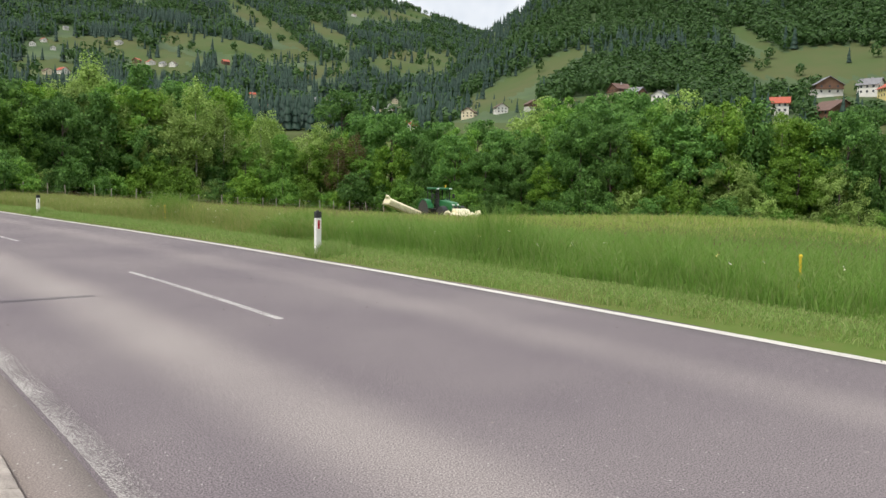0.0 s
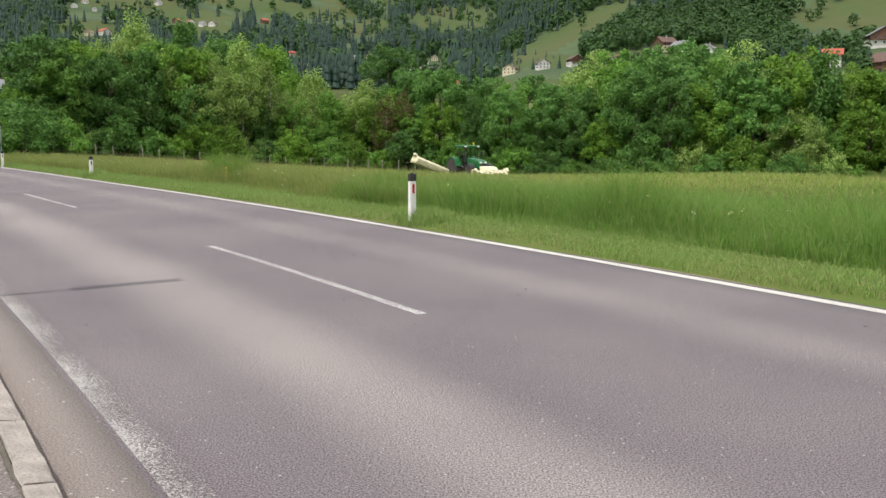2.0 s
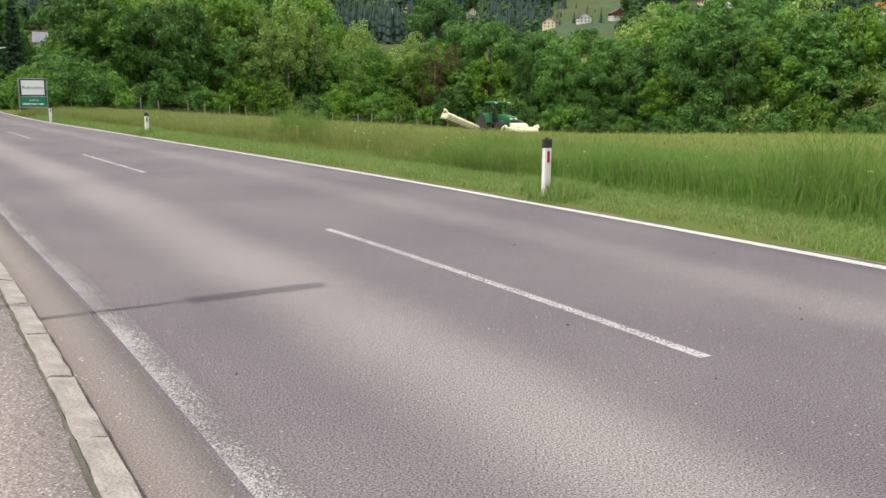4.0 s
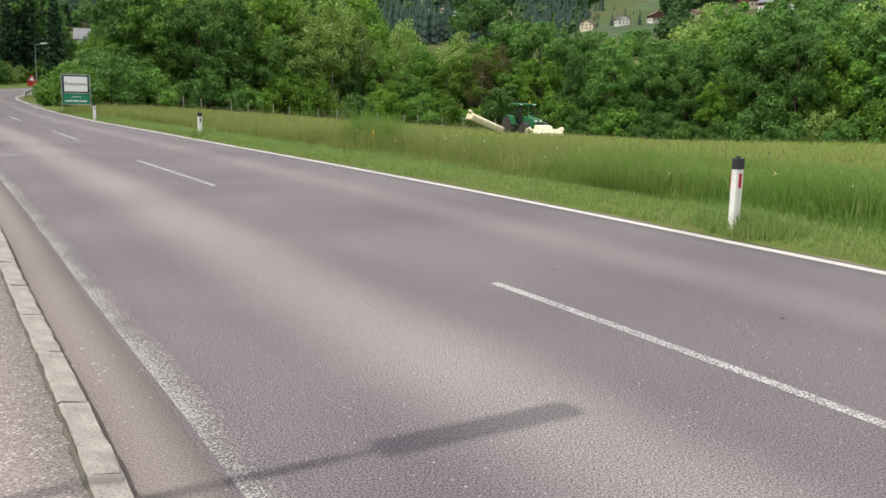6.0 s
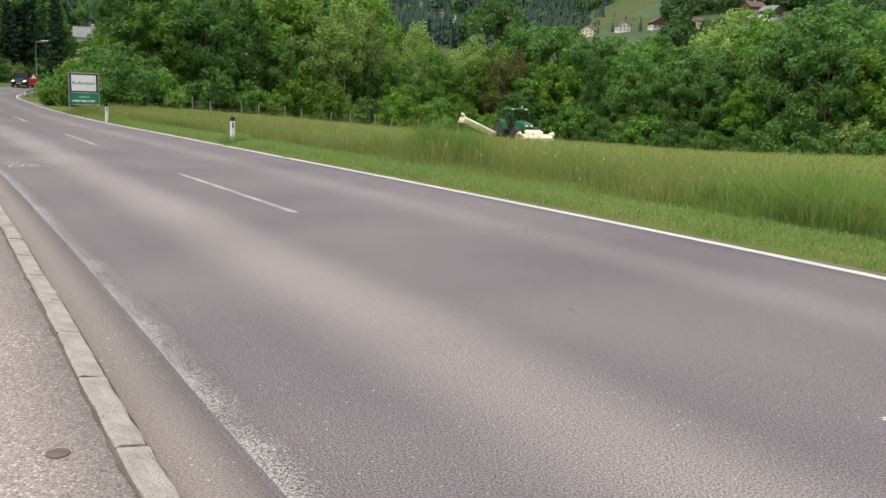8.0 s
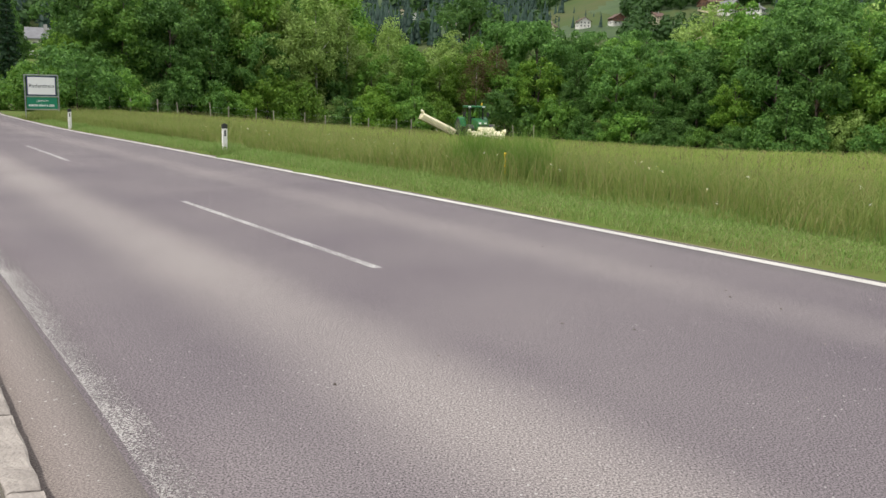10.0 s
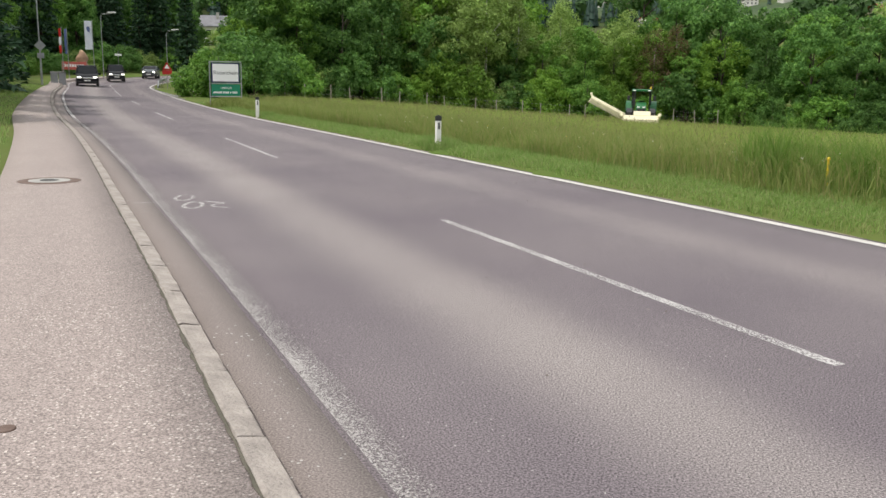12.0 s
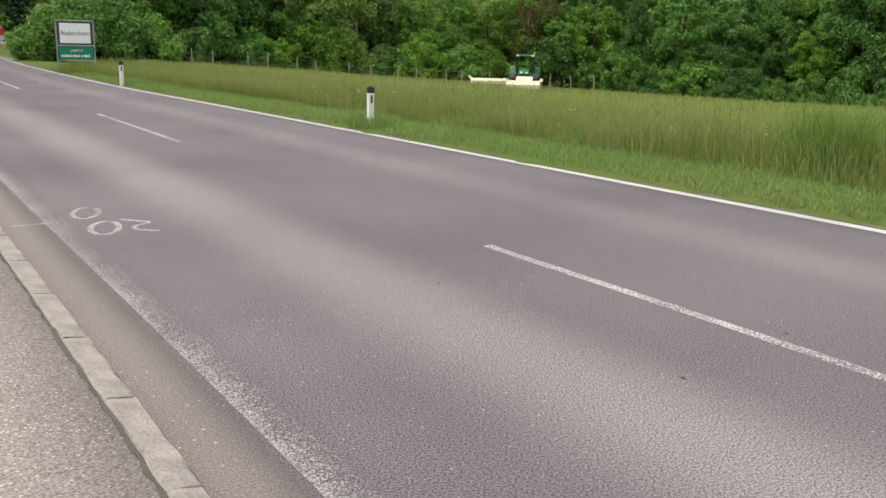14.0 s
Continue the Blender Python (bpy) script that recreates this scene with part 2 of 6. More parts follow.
DARK_REFLECTOR = mat("dark_reflector", (0.10, 0.10, 0.11), (0.05, 0.05, 0.055), 20, 0.2)
SIGN_WHITE = mat("sign_white", (0.92, 0.92, 0.92), (0.88, 0.88, 0.88), 2, 0.4)
SIGN_BLUE = mat("sign_dark_blue", (0.02, 0.03, 0.09), (0.03, 0.04, 0.10), 2, 0.4)
SIGN_GREEN = mat("sign_green", (0.0, 0.24, 0.125), (0.0, 0.21, 0.11), 2, 0.4)
SIGN_GREY = mat("sign_back", (0.33, 0.34, 0.35), (0.25, 0.26, 0.27), 4, 0.5, 0.4)
SIGN_RED = mat("sign_red", (0.55, 0.02, 0.02), (0.48, 0.02, 0.02), 2, 0.4)
SIGN_YELLOW = mat("sign_yellow", (0.75, 0.50, 0.03), (0.65, 0.45, 0.03), 2, 0.4)
STAKE_YELLOW = mat("stake_yellow", (0.75, 0.55, 0.02), (0.60, 0.42, 0.03), 8, 0.6)
INK = mat("sign_ink", (0.03, 0.03, 0.035), (0.045, 0.045, 0.05), 2, 0.5)
PALE_RED = mat("banner_red", (0.62, 0.16, 0.13), (0.52, 0.12, 0.10), 1.2, 0.8)
FLAG_WHITE = mat("flag_cloth", (0.72, 0.75, 0.82), (0.62, 0.66, 0.74), 1.5, 0.8)
FLAG_BLUE = mat("flag_blue", (0.10, 0.14, 0.30), (0.12, 0.16, 0.33), 2, 0.8)
STONE_PALE = mat("carved_wood", (0.42, 0.27, 0.17), (0.27, 0.17, 0.11), 2, 0.8, bump=0.4)
CONCRETE = mat("concrete", (0.42, 0.41, 0.39), (0.31, 0.30, 0.28), 2.5, 0.9, bump=0.3)
CAR_BLACK = mat("car_black", (0.008, 0.009, 0.011), (0.011, 0.012, 0.014), 2, 0.35, spec=0.2)
CAR_GREY = mat("car_grey_green", (0.10, 0.115, 0.12), (0.12, 0.135, 0.14), 2, 0.25, 0.3)
CAR_WHITE = mat("car_white", (0.75, 0.75, 0.74), (0.70, 0.70, 0.69), 2, 0.25)
CAR_GLASS = mat("car_glass", (0.012, 0.014, 0.017), (0.018, 0.02, 0.023), 2, 0.12, spec=0.15)
CHROME = mat("chrome", (0.70, 0.70, 0.72), (0.60, 0.60, 0.62), 4, 0.15, 1.0)
PLATE = mat("plate_pale", (0.70, 0.70, 0.68), (0.62, 0.62, 0.60), 4, 0.4)
WALLS = [mat("render_white", (0.76, 0.74, 0.70), (0.66, 0.64, 0.60), 0.4, 0.9),
         mat("render_cream", (0.70, 0.62, 0.45), (0.62, 0.54, 0.38), 0.4, 0.9),
         mat("render_yellow", (0.70, 0.58, 0.26), (0.62, 0.51, 0.22), 0.4, 0.9),
         mat("timber_brown", (0.16, 0.085, 0.05), (0.10, 0.055, 0.035), 0.8, 0.85)]
ROOFS = [mat("tiles_red", (0.42, 0.10, 0.055), (0.32, 0.075, 0.045), 0.7, 0.8),
         mat("tiles_brown", (0.15, 0.085, 0.065), (0.10, 0.06, 0.05), 0.7, 0.8),
         mat("tiles_grey", (0.22, 0.22, 0.235), (0.15, 0.15, 0.16), 0.7, 0.75)]
WINDOW_DARK = mat("window_glass", (0.03, 0.035, 0.045), (0.05, 0.055, 0.065), 3, 0.12)

LEAF = [foliage("leaf_fresh", ((0.079, 0.164, 0.019), (0.129, 0.243, 0.029), (0.197, 0.328, 0.046))),
        foliage("leaf_mid", ((0.085, 0.193, 0.034), (0.145, 0.291, 0.048), (0.215, 0.386, 0.067))),
        foliage("leaf_dark", ((0.056, 0.140, 0.032), (0.102, 0.215, 0.048), (0.157, 0.296, 0.067))),
        foliage("leaf_olive", ((0.151, 0.239, 0.058), (0.231, 0.331, 0.084), (0.328, 0.439, 0.132)))]
LEAF_DRY = foliage("leaf_brown", ((0.130, 0.085, 0.046), (0.182, 0.130, 0.065), (0.117, 0.130, 0.039)))
# bluer than the near needles: spruce blue plus distance haze put into the colour
FAR_HAZE_NEEDLES = foliage("far_haze_needles", ((0.017, 0.042, 0.031), (0.024, 0.054, 0.039), (0.032, 0.068, 0.046)), 0.15, 0.0)
NEEDLES = foliage("needles", ((0.021, 0.054, 0.027), (0.036, 0.083, 0.039), (0.054, 0.112, 0.048)), 0.1)
FAR_LEAF = foliage("far_leaf", ((0.034, 0.081, 0.021), (0.048, 0.108, 0.027), (0.066, 0.133, 0.033)), 0.3, 0.0)
OLIVE_BLADES = foliage("grass_olive", ((0.174, 0.253, 0.059), (0.240, 0.318, 0.079), (0.306, 0.342, 0.107), (0.350, 0.325, 0.141)), 0.5, 0.0)
BLADES = foliage("grass_tall", ((0.133, 0.260, 0.043), (0.179, 0.330, 0.060), (0.227, 0.353, 0.080), (0.271, 0.336, 0.121)), 0.5, 0.0)
GREEN_BLADES = foliage("grass_far_green", ((0.118, 0.245, 0.040), (0.155, 0.293, 0.054), (0.196, 0.306, 0.073), (0.242, 0.288, 0.101)), 0.5, 0.0)
FAR_BLADES = foliage("grass_far", ((0.231, 0.346, 0.067), (0.289, 0.402, 0.088), (0.359, 0.412, 0.124), (0.414, 0.379, 0.165)), 0.5, 0.0)
CLUMP_BLADES = foliage("grass_clump", ((0.132, 0.252, 0.041), (0.180, 0.318, 0.055), (0.246, 0.324, 0.090)), 0.4, 0.0)
SHORT_BLADES = foliage("grass_short", ((0.170, 0.293, 0.066), (0.225, 0.362, 0.087), (0.280, 0.383, 0.118), (0.335, 0.358, 0.157)), 0.4, 0.0)
SEEDS = foliage("grass_seed", ((0.194, 0.150, 0.084), (0.239, 0.198, 0.102), (0.171, 0.192, 0.066)), 0.3, 0.0)
FLOWERS = foliage("flower", ((0.75, 0.70, 0.50), (0.80, 0.78, 0.72), (0.75, 0.60, 0.05)), 0.3, 0.0)


# ---- mesh helpers ----
def mesh_np(name, verts, faces, material):
    """A mesh from arrays: all faces with the same number of corners."""
    me = bpy.data.meshes.new(name)
    faces = np.asarray(faces, dtype=np.int32)
    k = faces.shape[1]
    me.vertices.add(len(verts))
    me.vertices.foreach_set("co", np.asarray(verts, dtype=np.float32).ravel())
    me.loops.add(faces.size)
    me.loops.foreach_set("vertex_index", faces.ravel())
    me.polygons.add(len(faces))
    me.polygons.foreach_set("loop_start", np.arange(0, faces.size, k, dtype=np.int32))
    me.update(calc_edges=True)
    me.validate()
    if material:
        me.materials.append(material)
    return me


def bm_mesh(name, bm, material, smooth=False):
    me = bpy.data.meshes.new(name)
    bmesh.ops.recalc_face_normals(bm, faces=bm.faces)
    bm.to_mesh(me)
    bm.free()
    me.materials.append(material)
    if smooth:
        for p in me.polygons:
            p.use_smooth = True
    return me


def part(name, bm, material, parent, label="", at=None, smooth=False):
    """Links a bmesh, or a mesh made before, as ONE mesh object under a thing or a part."""
    me = bm if isinstance(bm, bpy.types.Mesh) else bm_mesh(name, bm, material, smooth)
    ob = new(name, me)
    ob.parent = parent
    if at is not None:
        ob.matrix_basis = at
    if label:
        tagged(ob, label)
    return ob


def box(bm, x0, x1, y0, y1, z0, z1, bevel=0.0, m=None):
    """A box with rounded edges, added to bm."""
    t = bmesh.new()
    bmesh.ops.create_cube(t, size=1)
    for v in t.verts:
        v.co = Vector((x0 + (v.co.x + 0.5) * (x1 - x0), y0 + (v.co.y + 0.5) * (y1 - y0), z0 + (v.co.z + 0.5) * (z1 - z0)))
    if bevel:
        bmesh.ops.bevel(t, geom=t.edges[:], offset=bevel, segments=2, affect="EDGES", profile=0.5)
    join(bm, t, m)
    return bm


def join(bm, t, m=None):
    if m is not None:
        bmesh.ops.transform(t, matrix=m, verts=t.verts)
    tmp = bpy.data.meshes.new("tmp")
    t.to_mesh(tmp)
    t.free()
    bm.from_mesh(tmp)
    bpy.data.meshes.remove(tmp)


def tube(bm, pts, radii, sides=8, caps=True):
    """A tapered tube along points."""
    rings = []
    for i, p in enumerate(pts):
        p = Vector(p)
        d = (Vector(pts[min(i + 1, len(pts) - 1)]) - Vector(pts[max(i - 1, 0)])).normalized()
        a = d.cross(Vector((0.31, 0.17, 0.93)) if abs(d.z) < 0.9 else Vector((1, 0.1, 0))).normalized()
        b = d.cross(a)
        r = radii[i] if hasattr(radii, "__len__") else radii
        rings.append([bm.verts.new(p + r * (math.cos(2 * math.pi * k / sides) * a + math.sin(2 * math.pi * k / sides) * b)) for k in range(sides)])
    for r0, r1 in zip(rings, rings[1:]):
        for k in range(sides):
            bm.faces.new((r0[k], r0[(k + 1) % sides], r1[(k + 1) % sides], r1[k]))
    if caps:
        bm.faces.new(rings[0][::-1])
        bm.faces.new(rings[-1])
    return bm


def prism(bm, outline, axis, a, b, bevel=0.0, m=None):
    """An outline of 2D points, pushed out along x, y or z from a to b."""
    t = bmesh.new()
    def at(u, v, w):
        return {"x": (w, u, v), "y": (u, w, v), "z": (u, v, w)}[axis]
    lo = [t.verts.new(at(u, v, a)) for u, v in outline]
    hi = [t.verts.new(at(u, v, b)) for u, v in outline]
    n = len(outline)
    t.faces.new(lo)
    t.faces.new(hi[::-1])
    for k in range(n):
        t.faces.new((lo[k], hi[k], hi[(k + 1) % n], lo[(k + 1) % n]))
    bmesh.ops.recalc_face_normals(t, faces=t.faces)
    if bevel:
        bmesh.ops.bevel(t, geom=t.edges[:], offset=bevel, segments=2, affect="EDGES", profile=0.5)
    join(bm, t, m)
    return bm


def lathe(bm, profile, sides=24, axis="y"):
    """Turns (radius, place) points round an axis."""
    rings = []
    for r, w in profile:
        ring = []
        for k in range(sides):
            u, v = r * math.cos(2 * math.pi * k / sides), r * math.sin(2 * math.pi * k / sides)
            ring.append(bm.verts.new({"x": (w, u, v), "y": (u, w, v), "z": (u, v, w)}[axis]))
        rings.append(ring)
    for r0, r1 in zip(rings, rings[1:]):
        for k in range(sides):
            bm.faces.new((r0[k], r0[(k + 1) % sides], r1[(k + 1) % sides], r1[k]))
    bm.faces.new(rings[0][::-1])
    bm.faces.new(rings[-1])
    return bm


def thing(name, m, label, category, group="", kind=""):
    ob = new(name)
    ob.matrix_world = m
    return tagged(ob, label, category, group, kind)


# ---- the road's line and the lie of the land ----
EDGE = np.array([(24.9, -22), (2.9, 11.4), (-4.6, 22.1), (-10.2, 29.4), (-15.7, 36.2), (-22.5, 44.6), (-30.1, 53.9), (-38.1, 64.5),
                 (-48.2, 78.3), (-57.5, 91.1), (-64.8, 101.2), (-70, 113), (-72, 126), (-70.5, 141), (-65.5, 157), (-54.5, 181)], dtype=float)


def spline(p, k=40):
    q = np.vstack([2 * p[0] - p[1], p, 2 * p[-1] - p[-2]])
    out = []
    for i in range(1, len(q) - 2):
        t = np.linspace(0, 1, k, endpoint=False)[:, None]
        a, b, c, d = q[i - 1], q[i], q[i + 1], q[i + 2]
        out.append(0.5 * (2 * b + (c - a) * t + (2 * a - 5 * b + 4 * c - d) * t * t + (3 * b - a - 3 * c + d) * t ** 3))
    return np.vstack(out + [p[-1:]])


LINE = spline(EDGE)
RUN = np.r_[0, np.cumsum(np.hypot(*np.diff(LINE, axis=0).T))]
WAY = np.gradient(LINE, axis=0)
WAY /= np.hypot(*WAY.T)[:, None]
SIDE = np.c_[WAY[:, 1], -WAY[:, 0]]


def road_xy(s, n):
    """The place s metres along the edge line and n metres to its right."""
    s = np.asarray(s, dtype=float)
    x, y = np.interp(s, RUN, LINE[:, 0]), np.interp(s, RUN, LINE[:, 1])
    u, v = np.interp(s, RUN, SIDE[:, 0]), np.interp(s, RUN, SIDE[:, 1])
    return x + u * n, y + v * n


def lane_xy(s, n):
    """As road_xy, but the pavement side swings in near the start and out in the bend."""
    s, n = np.asarray(s, dtype=float), np.asarray(n, dtype=float)
    return road_xy(s, n + sway(s, n))


def sway(s, n):
    w = swing(s) * np.clip((-n - 3.8) / 3, 0, 1)
    middle = smooth(s, [0, 50, 60, 68, 80, 100, 122, 145, 300], [0, 0, -0.17, -0.12, 0.2, 0.3, -0.2, 0, 0]) * np.clip(1 - np.abs(n + 3.73) / 1.6, 0, 1)
    return np.where(w < 0, w * np.clip((9.2 + n) / 1.5, 0, 1), w) + middle


def smooth(s, at, values):
    """Interpolation with its corners rounded off."""
    s = np.asarray(s, dtype=float)
    return sum(np.interp(s + d, at, values) for d in (-6, -3, 0, 3, 6)) / 5


def swing(s):
    return smooth(s, [0, 38, 44, 50, 62, 68, 78, 90, 102, 114, 150, 175], [0.36, 0.34, 0.2, -0.12, -0.12, 0.02, 0.15, 0.05, -0.25, -0.55, -0.6, 0])


def road_heading(s):
    """The turn about z that points +x along the road."""
    return math.degrees(math.atan2(np.interp(s, RUN, WAY[:, 1]), np.interp(s, RUN, WAY[:, 0])))


def road_sn(x, y):
    x, y = np.atleast_1d(np.asarray(x, dtype=float)), np.atleast_1d(np.asarray(y, dtype=float))
    s, n = np.empty(len(x)), np.empty(len(x))
    for a in range(0, len(x), 4000):
        b = slice(a, a + 4000)
        dx, dy = x[b, None] - LINE[None, :, 0], y[b, None] - LINE[None, :, 1]
        i = np.argmin(dx * dx + dy * dy, axis=1)
        r = np.arange(len(i))
        s[b] = RUN[i] + dx[r, i] * WAY[i, 0] + dy[r, i] * WAY[i, 1]
        n[b] = dx[r, i] * SIDE[i, 0] + dy[r, i] * SIDE[i, 1]
    return s, n


def road_z(s, n):
    """Height of the road's surface: level by the field, banked in the bend."""
    lift = smooth(s, [0, 122, 141, 152, 165, 180, 240], [0, 0, 0.12, 0.45, 0.8, 1.35, 3.2])
    bank = smooth(s, [0, 80, 95, 108, 125, 150, 175], [0, 0, 0.015, 0.045, 0.065, 0.05, 0.03])
    return lift + bank * np.clip(-np.asarray(n, dtype=float), -0.6, 9.2)


def bumps(x, y, size, seed=0.0):
    return (np.sin(x / size + seed) * np.cos(y / size * 1.3 + seed * 2) + 0.5 * np.sin(x / size * 2.3 + y / size * 1.7 + seed * 3))


FAR = 1.35                                         # scale of the distant hills


def land_z(x, y):
    """Height of the ground sheet."""
    x, y = np.atleast_1d(np.asarray(x, dtype=float)), np.atleast_1d(np.asarray(y, dtype=float))
    s, n = road_sn(x, y)
    n = n - sway(s, n)
    base = road_z(s, np.where(n < 0, n, 0))
    right = base - 0.03 + np.interp(n, [0.19, 0.3, 0.5, 1.0, 2, 6, 20, 36, 60, 75, 90], [0, 0.09, 0.15, 0.18, 0.18, 0.02, -0.80, -1.7, -2.6, -3.4, -3.8]) - smooth(s, [0, 78, 98, 300], [0, 0, 0.12, 0.12]) * np.clip(1.6 - np.abs(n - 2.6) / 4, 0, 1) + np.clip((n - 3) / 20, 0, 1) * 0.06 * bumps(x, y, 9.0)
    right = right + 1.15 * np.exp(-((x - 15) / 15) ** 2 - ((y - 56) / 15) ** 2) * np.clip((n - 5) / 12, 0, 1)      # a low swell in the meadow
    left = base + 0.10 + np.interp(-n, [8.9, 10, 20, 60], [0, 0.05, 0.5, 3.0])
    under = base - 0.10
    z = np.where(n > 0.19, right, np.where(n < -8.9, left, under))
    r = np.hypot(x + 8, y - 12)
    rise = FAR * np.interp(r / FAR, [120, 190, 520, 900, 4500], [0, 2, 20, 28, 50])
    return z + np.where((n <= 0.3) & (n >= -8.9), 0, 1) * rise


def ground_z(x, y):
    return float(land_z([x], [y])[0])


def build_ground():
    rings = np.r_[np.arange(0.0, 30, 1.0), np.arange(30, 140, 1.6), np.geomspace(140, 4600, 36)]
    count = 300
    a = np.linspace(0, 2 * np.pi, count, endpoint=False)
    x = (rings[:, None] * np.cos(a)[None]).ravel() - 14
    y = (rings[:, None] * np.sin(a)[None]).ravel() + 40
    z = land_z(x, y)
    i, j = np.meshgrid(np.arange(len(rings) - 1), np.arange(count), indexing="ij")
    q = np.stack([i * count + j, (i + 1) * count + j, (i + 1) * count + (j + 1) % count, i * count + (j + 1) % count], -1).reshape(-1, 4)
    ob = new("ground", mesh_np("ground", np.c_[x, y, z], q, SOIL))
    for p in ob.data.polygons:
        p.use_smooth = True
    tagged(ob, "green meadow ground sloping gently down from the road", "ground", kind="structure")


def ribbon(name, s0, s1, n0, n1, lift, material, step=1.0, cross=2, thick=0.0):
    """A strip along the road with a UV map of metres across and along."""
    s = np.linspace(s0, s1, max(2, int((s1 - s0) / step) + 1))
    n = np.linspace(n0, n1, cross)
    S, N = np.meshgrid(s, n, indexing="ij")
    x, y = lane_xy(S.ravel(), N.ravel())
    z = road_z(S.ravel(), N.ravel()) + lift
    v = np.c_[x, y, z]
    i, j = np.meshgrid(np.arange(len(s) - 1), np.arange(cross - 1), indexing="ij")
    q = np.stack([i * cross + j, i * cross + j + 1, (i + 1) * cross + j + 1, (i + 1) * cross + j], -1).reshape(-1, 4)
    if thick:
        k = len(v)
        v = np.vstack([v, v - [0, 0, thick]])
        rim = [*range(cross)] + [i * cross + cross - 1 for i in range(1, len(s))] + [(len(s) - 1) * cross + j for j in range(cross - 2, -1, -1)] + [i * cross for i in range(len(s) - 2, 0, -1)]
        side = [(rim[m], rim[m] + k, rim[(m + 1) % len(rim)] + k, rim[(m + 1) % len(rim)]) for m in range(len(rim))]
        q = np.vstack([q, side])
    me = mesh_np(name, v, q, material)
    uv = me.uv_layers.new(name="run")
    su, nu = np.r_[S.ravel(), S.ravel()], np.r_[N.ravel(), N.ravel()]
    li = np.empty(len(me.loops), dtype=np.int32)
    me.loops.foreach_get("vertex_index", li)
    uv.data.foreach_set("uv", np.c_[nu[li], su[li]].ravel().astype(np.float32))
    return me


def build_road():
    road = new("road", ribbon("road", 2, 236, -6.97, 0.18, 0.0, ASPHALT, 1.0, 12, 0.09))
    tagged(road, "grey two-lane asphalt road with paler worn bands", "road", kind="structure")
    gut = new("road_gutter", ribbon("road_gutter", 2, 170, -7.38, -6.97, 0.0, GUTTER, 1.0, 3, 0.09))
    tagged(gut, "brownish asphalt gutter strip beside the kerb", "gutter", kind="structure")
    walkp = new("pavement", ribbon("pavement", 2, 170, -8.95, -7.505, 0.118, WALKWAY, 1.0, 4, 0.15))
    tagged(walkp, "pale grey asphalt pavement with coarse stone grain", "pavement", kind="structure")
    seam_mesh = ribbon("joint", 2, 170, -7.517, -7.503, 0.1205, JOINT, 0.12, 2)
    ragged = random.Random(4)
    for v in seam_mesh.vertices:
        if v.index % 2 == 0:
            v.co.x += ragged.uniform(-1.0, 0.6) * 0.016
    seam = new("joint", seam_mesh)
    seam.parent = walkp
    line = new("road_edge_line", ribbon("road_edge_line", 2, 234, -0.08, 0.085, 0.004, EDGE_PAINT, 1.0, 2))
    tagged(line, "solid white painted line along the road's field edge", "road marking", kind="structure")
    fresh = new("road_edge_line", ribbon("road_edge_line", 92, 170, -6.93, -6.81, 0.004, DASH_PAINT, 1.0, 2))
    tagged(fresh, "white painted line along the gutter through the bend", "road marking", kind="structure")
    old = new("road_edge_line", ribbon("road_edge_line", 2, 92, -6.935, -6.745, 0.004, OLD_PAINT, 1.0, 2))
    tagged(old, "worn white painted line along the gutter", "road marking", kind="structure")
    for k in range(-3, 6):
        a = 44.95 + 15.1 * k + (1.2 if k == 3 else 0)
        if a > 112:
            break
        d = new("road_centre_dash", ribbon("road_centre_dash", max(a, 3), a + 6.15, -3.78, -3.68, 0.004, DASH_PAINT, 1.0, 2))
        tagged(d, "white painted dash on the road's middle", "road marking", "dashes of the centre line", "structure")
    d = new("road_centre_line", ribbon("road_centre_line", 121.5, 234, -3.78, -3.68, 0.004, DASH_PAINT, 1.0, 2))
    tagged(d, "solid white centre line through the bend", "road marking", kind="structure")
    dust = new("road_shoulder", ribbon("road_shoulder", 2, 230, 0.165, 0.30, -0.006, VERGE_DUST, 1.0, 3, 0.05))
    tagged(dust, "dusty earth edge with dry grass beside the asphalt", "road edge", kind="structure")
    for s0, s1 in ((2, 122.5), (151.5, 230)):           # the verge rises from the asphalt's edge
        me = ribbon("verge", s0, s1, 0.19, 3.2, 0.0, SOIL, 1.0, 16)
        co = np.empty(len(me.vertices) * 3, dtype=np.float32)
        me.vertices.foreach_get("co", co)
        co = co.reshape(-1, 3)
        co[:, 2] = land_z(co[:, 0], co[:, 1]) + 0.012
        me.vertices.foreach_set("co", co.ravel())
        me.update()
        tagged(new("verge", me), "grassy earth verge rising beside the road", "verge", kind="structure")
    lay = new("layby", ribbon("layby", 123, 151, 0.2, 2.7, 0.012, LAYBY, 1.0, 5, 0.1))
    tagged(lay, "grey asphalt field access beside the town sign", "driveway", kind="structure")
    gr = new("gravel_track", ribbon("gravel_track", 134, 147, 2.72, 5.6, 0.01, GRAVEL, 1.0, 5, 0.1))
    tagged(gr, "pale gravel track leading off the field access", "track", kind="structure")


